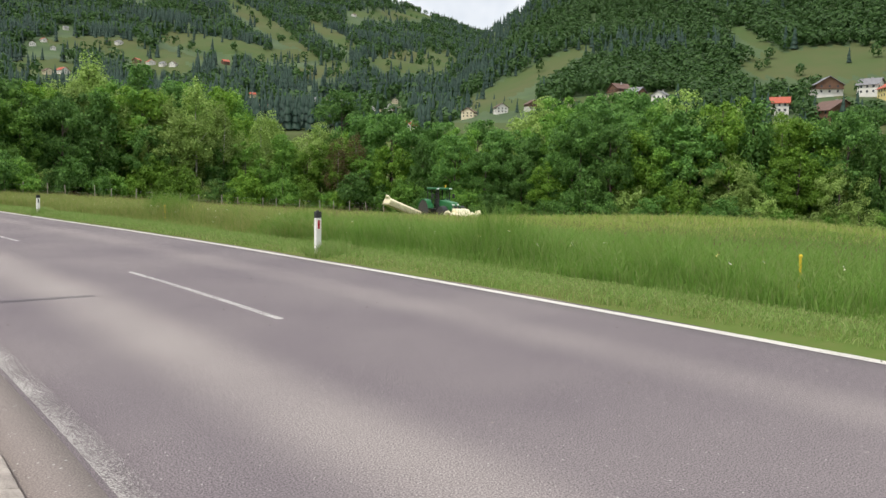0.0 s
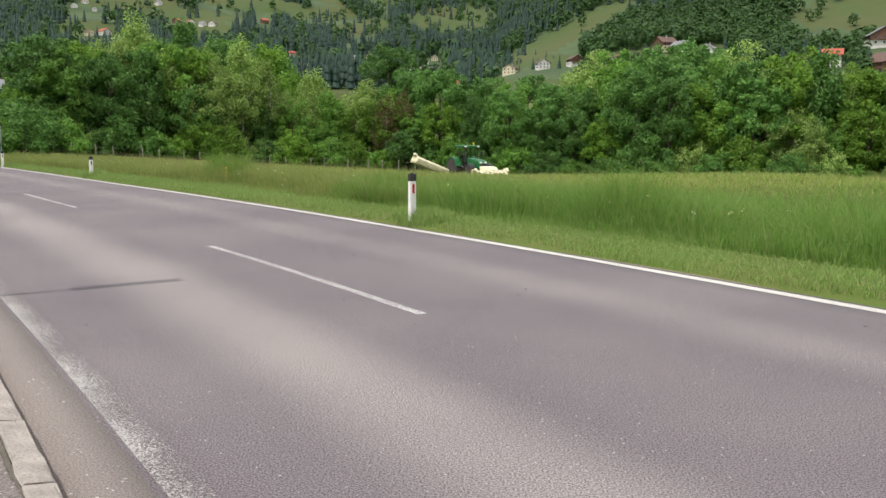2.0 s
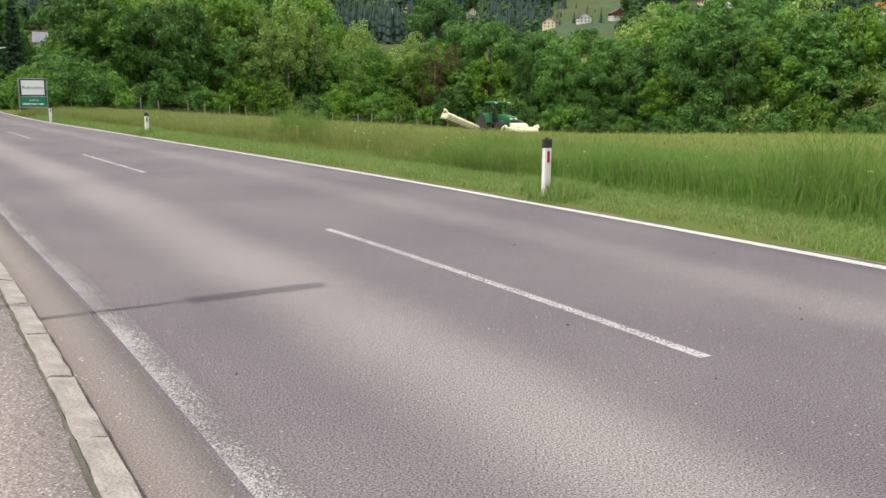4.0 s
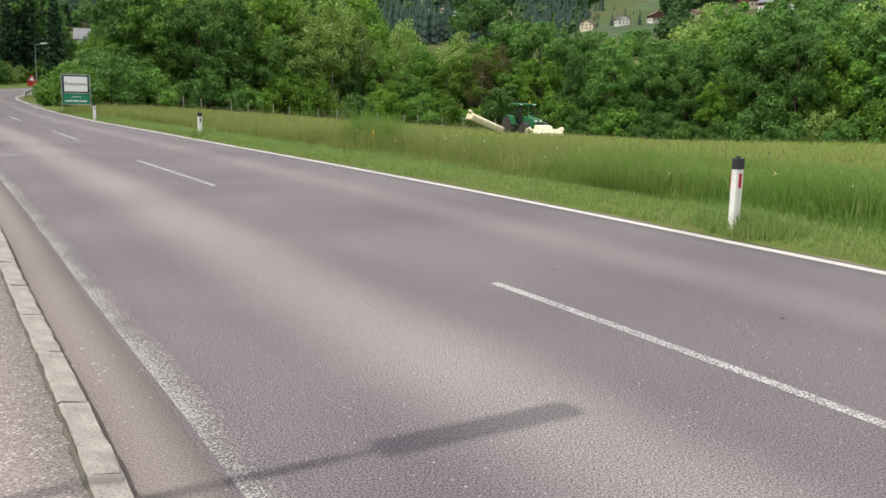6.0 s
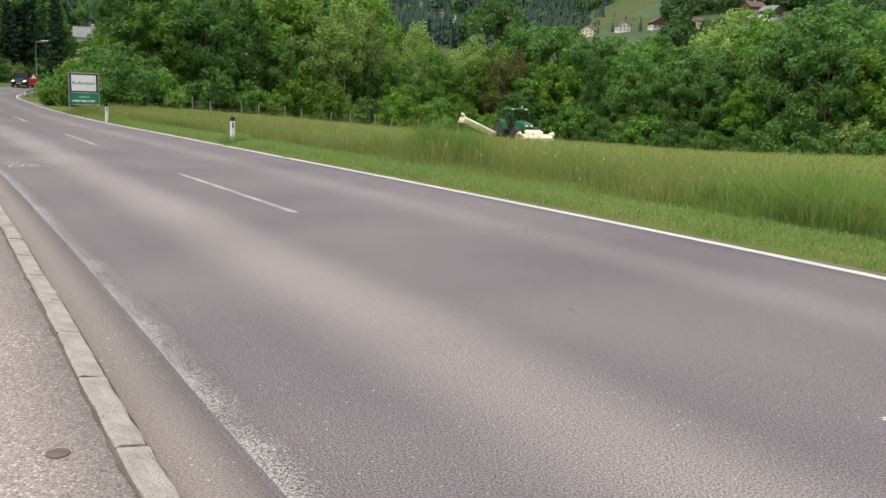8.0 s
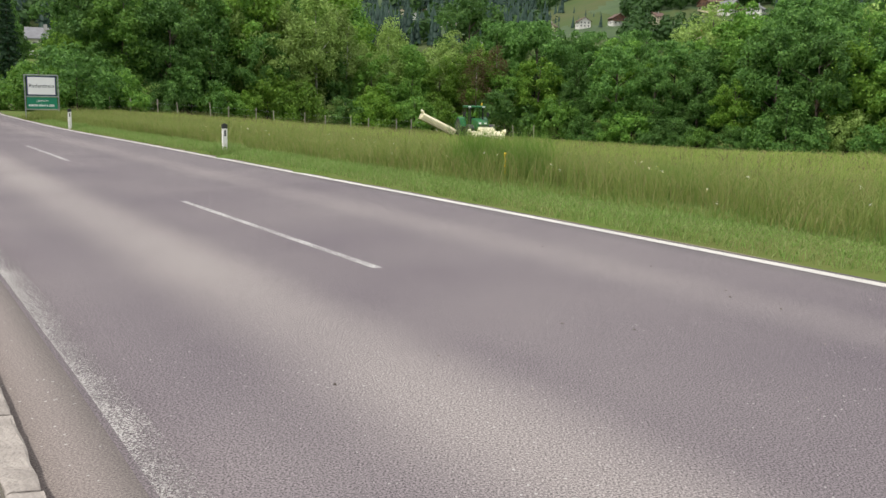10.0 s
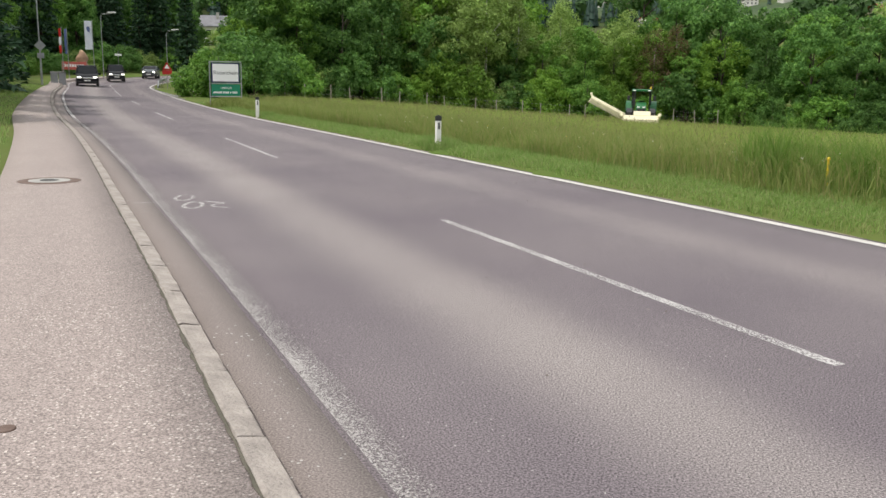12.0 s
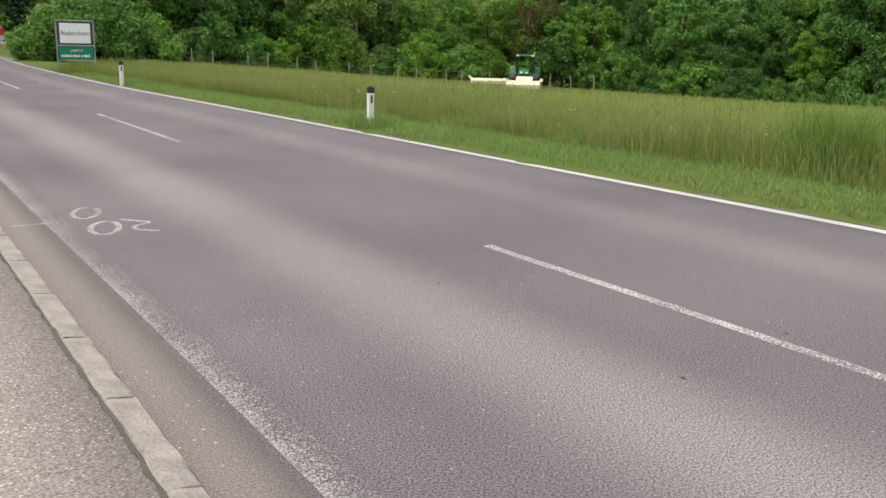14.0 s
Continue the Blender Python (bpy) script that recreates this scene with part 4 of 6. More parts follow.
def build_grass():
    rng = np.random.default_rng(5)
    grass("verge_grass", "short bright green grass on the road verge", rng, 150000, (34, 90), (0.26, 2.2), (0.05, 0.13), 0.011, 0.9, SHORT_BLADES, 0.9)
    grass("verge_grass", "short green grass on the verge before the bend", rng, 30000, (90, 113), (0.22, 2.4), (0.06, 0.14), 0.02, 0.8, SHORT_BLADES)
    grass("meadow_grass", "tall fresh green uncut meadow grass beside the verge", rng, 75000, (28, 58), (1.3, 8.0), (0.34, 0.66), 0.012, 0.9, BLADES, 1.35)
    grass("meadow_grass", "tall olive green uncut meadow grass beside the verge", rng, 80000, (54, 112), (1.3, 8.0), (0.32, 0.62), 0.014, 0.9, OLIVE_BLADES, 1.3)
    grass("meadow_grass", "tall green uncut meadow grass with brownish tips", rng, 70000, (56, 128), (7.5, 24), (0.34, 0.50), 0.022, 0.9, FAR_BLADES, 1.1)
    grass("meadow_grass", "tall fresh green uncut meadow grass", rng, 50000, (22, 60), (7.5, 30), (0.34, 0.50), 0.022, 0.9, GREEN_BLADES, 1.1)
    grass("meadow_grass", "tall olive meadow grass far from the road", rng, 90000, (10, 140), (23, 62), (0.32, 0.46), 0.05, 0.9, FAR_BLADES)
    seed_heads(rng, 9000, (28, 120), (2.4, 14), (0.50, 0.80), 0.045)
    seed_heads(rng, 6000, (20, 130), (14, 40), (0.45, 0.62), 0.06)
    # taller clumps that stand above the meadow near the verge
    for s, n, r, c, hh in ((45.2, 2.9, 1.0, 600, 1.0), (66.9, 2.2, 0.7, 700, 1.15), (66.1, 2.5, 0.8, 500, 1.0), (65.2, 2.3, 0.7, 450, 0.95), (49.0, 2.4, 1.0, 800, 1.15), (50.2, 3.2, 1.2, 500, 1.0), (56.5, 2.5, 1.2, 700, 1.0), (58, 3.2, 1.2, 500, 0.95), (40.5, 3.0, 1.4, 700, 1.0), (36, 3.6, 2, 800, 1.0), (62.5, 3.0, 0.8, 300, 0.85)):
        grass("grass_clump", "clump of taller dark green grass in the meadow", rng, int(c * 0.75), (s - r, s + r), (n - r * 0.6, n + r * 0.6), (hh * 0.42, hh * 0.85), 0.011, 0.6, CLUMP_BLADES, tuft=True)
    for s, n in ((52.3, 0.5), (76.2, 0.55), (94.4, 0.6)):  # rank grass round the delineator posts
        grass("grass_clump", "tuft of rank grass round a roadside post", rng, 1500, (s - 1.0, s + 0.8), (n - 0.32, n + 0.45), (0.14, 0.25), 0.012, 0.8, SHORT_BLADES, tuft=True)
    s, n = (float(q[0]) for q in road_sn(-37.2, 65.1))
    grass("grass_clump", "tall olive grass round the town sign", rng, 4500, (s - 2.6, s + 2.6), (n - 1.0, n + 2.4), (0.30, 0.55), 0.02, 0.8, OLIVE_BLADES, tuft=True)
    # flowering stalks in the verge
    pos = np.c_[np.array(road_xy(rng.uniform(38, 85, 260), rng.uniform(1.3, 3.2, 260))).T]
    z = land_z(pos[:, 0], pos[:, 1]) + rng.uniform(0.22, 0.6, 260)
    c = np.repeat(np.c_[pos, z], 5, axis=0)[:600] + rng.normal(size=(600, 3)) * 0.014
    v, f = leaf_quads(rng, c, np.tile([0.0, 0, 1], (600, 1)), np.full(600, 0.026))
    tagged(new("meadow_flowers", mesh_np("meadow_flowers", v, f, FLOWERS)), "small pale and yellow meadow flowers", "flowers", kind="stuff")
    # the grass on the pavement's far side
    grass("bank_grass", "green grass on the bank beside the pavement", rng, 26000, (70, 135), (-14, -8.98), (0.06, 0.18), 0.02, 0.7, SHORT_BLADES, 1.0, 0.2)


# ---- hills ----
def bearing_z(r, el):
    return 1.6 + r * np.tan(np.radians(el))


def right_hill_top(az):
    return np.interp(az, [-4, -1.5, -0.3, 1.2, 3.3, 4.8, 10, 25, 60], [3.0, 4.6, 6.6, 8.5, 10.0, 11.0, 13.3, 15.2, 16])


def left_hill_top(az):
    return np.interp(az, [-70, -30, -6, -4.2, -2.4, 1.2, 6, 30], [15.5, 15, 12.6, 11.1, 10.5, 9.4, 8.8, 8.5])


def hill_z(which, az, r):
    """Height of a hillside at a bearing (degrees from +y) and a distance."""
    r = r / FAR
    x, y = r * np.sin(np.radians(az)), r * np.cos(np.radians(az))
    if which == "right":
        f = np.clip((r - 400) / 620, 0, 1)
        el = 3.0 + (right_hill_top(az) - 3.0) * f ** 0.85
        rough = 1.5 + f * 5
    else:
        top = left_hill_top(az)
        mid = np.interp(az, [-40, -12, -5, -1, 3], [8.6, 8.0, 7.9, 7.5, 6.8])
        el = np.where(r < 1300, 2.8 + (mid - 2.8) * np.clip((r - 480) / 820, 0, 1) ** 0.8, mid + (top - mid) * np.clip((r - 1300) / 1300, 0, 1))
        rough = 2 + np.clip((r - 480) / 800, 0, 1) * 12
    return FAR * (bearing_z(r, el) + rough * bumps(x, y, 60.0, 1.0 if which == "right" else 3.0) * 0.5)


def hill(which, az0, az1, r0, r1, label):
    a = np.linspace(az0, az1, 420)
    r = np.geomspace(r0 * FAR, r1 * FAR, 170)
    R, A = np.meshgrid(r, a, indexing="ij")
    z = hill_z(which, A, R)
    z[0] -= 25
    back = np.array([z[-1] * 0.4])
    x, y = R * np.sin(np.radians(A)), R * np.cos(np.radians(A))
    v = np.vstack([np.c_[x.ravel(), y.ravel(), z.ravel()], np.c_[x[-1] * 1.5, y[-1] * 1.5, back.ravel()]])
    i, j = np.meshgrid(np.arange(len(r)), np.arange(len(a) - 1), indexing="ij")
    m = len(a)
    q = np.stack([i * m + j, i * m + j + 1, (i + 1) * m + j + 1, (i + 1) * m + j], -1).reshape(-1, 4)
    ob = new("hill", mesh_np("hill", v, q, MEADOW))
    ob.data.materials.append(FOREST_FLOOR)
    ca, cr = A[:, :-1].ravel(), R[:, :-1].ravel()
    ce = np.degrees(np.arctan2(z[:, :-1].ravel() - 1.6, cr))
    wooded = (clear_of(which, ca, ce) & (ce > 3.8)).astype(np.int32)
    ob.data.polygons.foreach_set("material_index", wooded)
    for p in ob.data.polygons:
        p.use_smooth = True
    tagged(ob, label, "hill", kind="structure")


# open meadows on the hills: bearing, height angle, half sizes and slant, in degrees
CLEARINGS = {"left": ((-2.9, 7.55, 2.9, 0.72, 0.05), (-12.1, 9.5, 2.5, 0.55, -0.55), (-15.3, 8.2, 3.2, 0.5, -0.08), (-10.9, 7.7, 2.3, 0.42, 0.02), (-8.5, 6.9, 1.8, 0.5, 0.15), (-8.0, 9.0, 1.6, 0.38, -0.5),
                      (-22.0, 7.9, 2.6, 0.36, 0.04), (-18.8, 7.35, 2.9, 0.40, -0.02), (-24.8, 6.35, 1.9, 0.5, 0.0), (-18.4, 6.6, 1.8, 0.4, 0.0), (-4.3, 10.4, 2.5, 0.28, 0.0), (-19.5, 10.9, 1.2, 0.3, 0.0)),
             "right": ((3.4, 6.1, 4.8, 0.62, 0.50), (22.5, 7.2, 5.6, 0.95, 0.02), (1.0, 4.9, 5.0, 0.45, 0.0), (10.5, 5.3, 4.0, 0.35, 0.05), (18, 8.6, 1.5, 0.35, -0.6), (26, 5.6, 6, 0.5, 0))}


W, C, Y, T = WALLS
red, brown, grey = ROOFS
SPOTS = [  # hillside, bearing, height angle, width, wall, roof, timber storey
    ("right", -3.1, 5.35, 11, W, red, 0), ("right", -0.3, 4.4, 12, C, brown, 1), ("right", 0.7, 4.35, 12, C, brown, 0), ("right", 2.7, 4.6, 11, W, brown, 0), ("right", 4.7, 4.8, 12, W, brown, 1), ("right", 7.0, 4.9, 10, C, brown, 0),
    ("right", 10.1, 5.6, 13, C, brown, 1), ("right", 11.1, 5.4, 11, W, grey, 1), ("right", 12.6, 5.25, 10, W, grey, 0), ("right", 9.2, 3.7, 9, C, red, 0), ("right", 19.5, 4.5, 10, W, red, 0),
    ("right", 22.0, 5.6, 15, W, grey, 1), ("right", 24.4, 5.5, 12, W, grey, 0), ("right", 25.6, 5.3, 13, Y, red, 0), ("right", 22.4, 2.9, 16, T, brown, 0), ("right", 26.5, 6.6, 10, W, red, 0),
    ("left", -4.4, 4.75, 12, W, grey, 0), ("left", -3.7, 4.5, 12, W, brown, 1), ("left", -4.0, 5.2, 10, C, grey, 0), ("left", -7.3, 5.0, 12, W, grey, 0), ("left", -8.1, 5.2, 11, C, brown, 0), ("left", -9.0, 5.1, 11, W, grey, 0),
    ("left", -10.7, 5.05, 12, W, brown, 0), ("left", -12.2, 4.6, 13, C, red, 0), ("left", -6.6, 5.3, 10, W, brown, 1), ("left", -12.9, 5.3, 10, C, red, 0), ("left", -5.6, 4.6, 11, W, brown, 0), ("left", -4.9, 4.4, 10, C, brown, 0),
    ("left", -25.4, 7.75, 13, W, brown, 0), ("left", -24.8, 8.05, 11, W, red, 0), ("left", -24.3, 7.6, 10, W, grey, 0), ("left", -20.7, 8.15, 14, W, grey, 0), ("left", -19.7, 7.15, 14, T, red, 0), ("left", -18.9, 7.1, 15, W, red, 0),
    ("left", -17.6, 7.05, 13, W, brown, 0), ("left", -23.8, 6.3, 17, W, red, 0), ("left", -24.6, 6.2, 14, C, brown, 0), ("left", -14.5, 7.3, 14, T, red, 0), ("left", -23.6, 8.8, 13, W, grey, 0), ("left", -6.6, 10.5, 16, W, brown, 0), ("left", -18.2, 7.0, 12, W, grey, 0)]


def clear_of(which, az, el):
    ok = np.ones(len(az), dtype=bool)
    for a, e, ra, re, slant in CLEARINGS[which]:
        da = az - a
        de = el - e - slant * da
        ok &= (da / ra) ** 2 + (de / re) ** 2 + 0.25 * np.sin(az * 7 + el * 9) > 1
    return ok


def far_wood(which, rng, count, az_range, r_range, share, label, sizes):
    """Trees of a far wood: leafy ones of loose clumps, spruces of ragged cones."""
    az = rng.uniform(*az_range, count)
    r = FAR * (r_range[0] + (r_range[1] - r_range[0]) * rng.uniform(0, 1, count))
    x, y, z = r * np.sin(np.radians(az)), r * np.cos(np.radians(az)), hill_z(which, az, r)
    el = np.degrees(np.arctan2(z - 1.6, r))
    over = np.degrees(0.85 * sizes[1] / r)
    ok = (clear_of(which, az, el) & clear_of(which, az, el + over) & clear_of(which, az, el + over / 2)) | (rng.uniform(0, 1, count) < (0.012 if which == "right" else 0.05))
    ok &= (el > 5.3) | ((rng.uniform(0, 1, count) < 0.6) & (el > 2.6)) | ((np.abs(az) > 13.5) & (el > 4.2))
    for hill_side, a, e, *_ in SPOTS:
        if hill_side == which:
            ok &= ~((np.abs(az - a) < 0.5) & (el < e + 0.02) & (el > e - 1.1))
    x, y, z, az, el, r = x[ok], y[ok], z[ok], az[ok], el[ok], r[ok]
    spruce = rng.uniform(-1, 1, len(x)) + 0.9 * bumps(x, y, 90.0, 6.0) + (np.interp(az, [1.0, 6.0], [1.1, -0.6]) if which == "right" else 0) > 1 - 2 * share
    # leafy trees
    i = np.where(~spruce)[0]
    k = 70 if which == "right" else 26
    h = rng.uniform(*sizes, len(i))
    d = unit(rng.normal(size=(len(i), k, 3)) + [0, 0, 0.35])
    pos = d * (rng.uniform(0.55, 1.0, (len(i), k))[..., None]) * (h[:, None, None] * [0.42, 0.42, 0.5]) + np.c_[x[i], y[i], z[i] + h * 0.5][:, None, :]
    v, f = leaf_quads(rng, pos.reshape(-1, 3), d.reshape(-1, 3), np.repeat(h * (0.19 if which == "right" else 0.27), k), 0.8, 2.2)
    tagged(new("far_wood", mesh_np("far_wood", v, f, FAR_LEAF)), label, "forest", kind="stuff")
    # spruces: four ragged tiers of six
    i = np.where(spruce)[0]
    h = rng.uniform(sizes[0] * 1.1, sizes[1] * 1.35, len(i))
    vs, fs, base = [], [], 0
    for t, (lo, hi, w) in enumerate(((0.05, 0.45, 0.17), (0.25, 0.66, 0.135), (0.45, 0.84, 0.10), (0.66, 1.0, 0.06))):
        a0 = rng.uniform(0, 1, len(i))
        ring = [np.c_[x[i] + np.cos(a0 + 2 * np.pi * q / 7) * h * w * (1.15 if q % 2 else 0.8), y[i] + np.sin(a0 + 2 * np.pi * q / 7) * h * w * (1.15 if q % 2 else 0.8), z[i] + h * (lo - (0.03 if q % 2 else 0))] for q in range(7)]
        tip = np.c_[x[i], y[i], z[i] + h * hi]
        vv = np.stack([*ring, tip], 1).reshape(-1, 3)
        kk = np.arange(len(i)) * 8 + base
        for q in range(7):
            fs.append(np.stack([kk + q, kk + (q + 1) % 7, kk + 7], 1))
        vs.append(vv)
        base += len(vv)
    tagged(new("far_spruces", mesh_np("far_spruces", np.vstack(vs), np.vstack(fs), FAR_HAZE_NEEDLES)), "dark spruces standing on the wooded slope", "forest", kind="stuff")


def build_hills():
    hill("right", -4.0, 62, 400, 1060, "steep wooded hillside with meadow strips")
    hill("left", -68, 16, 480, 2700, "far wooded mountainside with meadows and farmsteads")
    rng = np.random.default_rng(9)
    far_wood("right", rng, 11500, (-2.6, 40), (410, 1060), 0.30, "mixed green wood on the near hillside", (9, 15))
    far_wood("left", rng, 32000, (-31, 4), (500, 2650), 0.50, "dark mixed wood on the far mountainside", (13, 21))


# ---- houses ----
def house(x, y, z, turn, w, l, h, wall, roof, storeys=2, timber=False, label="", group="houses of the village", k=1.0):
    o = thing("house", pose(x, y, z, 0, 0, turn) @ Matrix.Diagonal((k, k, k, 1)), label, "house", group)
    bm = bmesh.new()
    g = w * 0.30
    prism(bm, [(-w / 2, -6), (w / 2, -6), (w / 2, h), (0, h + g), (-w / 2, h)], "y", -l / 2, l / 2)
    wl_ = part("wall", bm, wall, o)
    if timber:
        bm = bmesh.new()
        prism(bm, [(-w / 2 - 0.08, h * 0.55), (w / 2 + 0.08, h * 0.55), (w / 2 + 0.08, h), (0, h + g), (-w / 2 - 0.08, h)], "y", -l / 2 - 0.09, l / 2 + 0.09)
        part("gable_boarding", bm, WALLS[3], o, "dark brown timber upper storey")
        bm = bmesh.new()
        box(bm, -w / 2 - 0.2, w / 2 + 0.2, -l / 2 - 1.2, -l / 2 - 0.1, h * 0.5, h * 0.5 + 0.9, 0.03)
        part("balcony", bm, WALLS[3], o, "dark timber balcony")
    bm = bmesh.new()
    for sgn in (-1, 1):
        prism(bm, [(0, h + g + 0.28), (sgn * (w / 2 + 0.9), h - 0.9 * 0.6 + 0.28), (sgn * (w / 2 + 0.9), h - 0.9 * 0.6), (0, h + g)], "y", -l / 2 - 0.9, l / 2 + 0.9)
    rf = part("roof", bm, roof, o)
    bm = bmesh.new()
    box(bm, w * 0.12, w * 0.12 + 0.7, -0.4, 0.4, h + g * 0.5, h + g + 1.0, 0.03)
    part("chimney", bm, CONCRETE, rf)
    win = bmesh.new()
    box(win, -0.55, 0.55, -0.06, 0.06, -0.65, 0.65, 0.02)
    win_mesh = bm_mesh("window", win, WINDOW_DARK)
    for k in range(storeys):
        zz = 1.5 + k * 2.7
        for q in range(3):
            xx = (q - 1) * w * 0.3
            for yy in (-l / 2 - 0.10, l / 2 + 0.10):
                part("window", win_mesh, None, wl_, at=pose(xx, yy, zz))
        for q in range(3):
            yy = (q - 1) * l * 0.3
            for xx in (-w / 2 - 0.10, w / 2 + 0.10):
                part("window", win_mesh, None, wl_, at=pose(xx, yy, zz, 0, 0, 90))
    return o


def build_houses():
    rng = random.Random(3)
    for which, az, el, w, wall, roof, timber in SPOTS:
        rr = FAR * np.arange(420 if which == "right" else 560, 2600, 6.0)
        got = np.degrees(np.arctan2(hill_z(which, np.full(len(rr), az), rr) - 1.6, rr))
        r = float(rr[np.argmax(got >= el - 0.25)])
        x, y = r * math.sin(radians(az)), r * math.cos(radians(az))
        k = (1.2 if az > 18 else 1.02 if az > 8 else 0.8) if which == "right" else 0.75
        house(x, y, float(hill_z(which, np.array([az]), np.array([r]))[0]), rng.uniform(-70, 70), w, w * 0.9, 5.4, wall, roof, 2, bool(timber),
              {W: "white", C: "cream", Y: "yellow", T: "dark timber"}[wall] + " village house with " + {red: "red", brown: "brown", grey: "grey"}[roof] + " pitched roof", k=k)
    house(-131.6, 239.6, 11.2, -62, 8, 8, 3.4, W, grey, 1, False, "white house with grey roof among the trees")


build_trees()
build_grass()
build_hills()
build_houses()


# ---- roadside things ----
def delineator(x, y, z, height, reflector, label):
    o = thing("delineator_post", pose(x, y, z, 0, 0, road_heading(road_sn(x, y)[0][0]) + 8), label, "delineator post", "delineator posts along the road")
    w = 0.068
    rim = [(-0.045, w), (0.02, w), (0.05, w * 0.55), (0.055, 0), (0.05, -w * 0.55), (0.02, -w), (-0.045, -w), (-0.055, -w * 0.5), (-0.055, w * 0.5)]
    bm = bmesh.new()
    prism(bm, rim, "z", -0.25, height * 0.83, 0.004)
    part("post_body", bm, POST_WHITE, o)
    bm = bmesh.new()
    prism(bm, [(u * 1.07, v * 1.07) for u, v in rim], "z", height * 0.83, height * 0.985, 0.006)
    prism(bm, [(u * 0.45, v * 0.45) for u, v in rim], "z", height * 0.985, height * 1.01, 0.004)
    part("cap", bm, BLACK, o, "black plastic cap")
    for sgn in (-1, 1):
        bm = bmesh.new()
        box(bm, -0.004, 0.004, -0.026, 0.026, height * 0.57, height * 0.775, 0.003, pose(sgn * 0.0575 - (0.0 if sgn > 0 else 0.0), 0.008, 0))
        part("reflector", bm, reflector, o, "tall narrow reflector")
    return o


def flat_text(body, size, material, parent, m, depth=0.002):
    cu = bpy.data.curves.new("lettering", "FONT")
    cu.body, cu.size, cu.align_x, cu.align_y, cu.extrude = body, size, "CENTER", "CENTER", depth
    tmp = bpy.data.objects.new("lettering", cu)
    scene.collection.objects.link(tmp)
    me = bpy.data.meshes.new_from_object(tmp.evaluated_get(bpy.context.evaluated_depsgraph_get()))
    bpy.data.objects.remove(tmp)
    me.materials.clear()
    me.materials.append(material)
    ob = new("lettering", me)
    ob.parent = parent
    ob.matrix_basis = m
    return ob


def town_sign():
    a, b = Vector((-37.90, 64.66, 0)), Vector((-36.50, 65.66, 0))
    mid = (a + b) / 2
    z = ground_z(mid.x, mid.y)
    turn = math.degrees(math.atan2((b - a).y, (b - a).x))
    o = thing("town_sign", pose(mid.x, mid.y, z, 0, 0, turn), "town entry sign, white board above green board", "town sign")
    h = 2.48 - z
    for x in (-0.86, 0.86):
        bm = bmesh.new()
        tube(bm, [(x, 0, -0.4), (x, 0, h)], 0.03, 10)
        part("post", bm, STEEL, o)
    for zz in (h - 0.02, h - 1.20, h - 1.92):
        bm = bmesh.new()
        tube(bm, [(-0.86, 0, zz), (0.86, 0, zz)], 0.024, 8)
        part("crossbar", bm, STEEL, o)
    bm = bmesh.new()
    box(bm, -0.78, 0.78, -0.012, 0.012, h - 1.16, h - 0.07, 0.008)
    back = part("name_board", bm, SIGN_BLUE, o, "white board with dark blue border")
    bm = bmesh.new()
    box(bm, -0.70, 0.70, -0.018, -0.0125, h - 1.09, h - 0.14, 0.002)
    part("face", bm, SIGN_WHITE, back)
    flat_text("Radenthein", 0.29, INK, back, pose(0, -0.020, h - 0.62, 90, 0, 0))
    bm = bmesh.new()
    box(bm, -0.78, 0.78, -0.012, 0.012, h - 1.87, h - 1.25, 0.008)
    low = part("green_board", bm, SIGN_GREEN, o, "green board with white lines of writing")
    flat_text("UNESCO", 0.15, SIGN_WHITE, low, pose(0.02, -0.015, h - 1.45, 90, 0, 0))
    x = -0.68
    rng = random.Random(2)
    while x < 0.62:
        w = rng.uniform(0.035, 0.06)
        bm = bmesh.new()
        box(bm, x, x + w, -0.016, -0.0125, h - 1.75, h - 1.65 + rng.choice((0, 0.015)))
        part("writing_bar", bm, SIGN_WHITE, low)
        x += w + (0.02 if rng.random() < 0.85 else 0.07)


def street_lamp(x, y, turn, height=6.5, z=None, reach=0.62, head=1.08):
    """A steel column with a short arm and a long flat lamp head; +x is the arm's way."""
    z = ground_z(x, y) if z is None else z
    o = thing("street_lamp", pose(x, y, z, 0, 0, turn), "tall grey steel street lamp with a long flat head", "street lamp", "street lamps along the road")
    bm = bmesh.new()
    tube(bm, [(0, 0, -0.3), (0, 0, 1.2), (0, 0, 1.25), (0, 0, height - 0.5), (0.06, 0, height - 0.2), (0.22, 0, height - 0.03), (reach, 0, height + 0.05)],
         [0.075, 0.07, 0.055, 0.045, 0.042, 0.04, 0.035], 10)
    part("column", bm, STEEL, o)
    bm = bmesh.new()
    box(bm, reach - 0.05, reach + head, -0.11, 0.11, height + 0.03, height + 0.15, 0.04, Matrix.Rotation(radians(-4), 4, "Y"))
    hd = part("lamp_head", bm, LAMP_WHITE, o, "pale lamp head")
    bm = bmesh.new()
    box(bm, reach + 0.15, reach + head - 0.06, -0.085, 0.085, height - 0.01, height + 0.03, 0.015, Matrix.Rotation(radians(-4), 4, "Y"))
    part("diffuser", bm, LAMP_WHITE, hd)
    return o


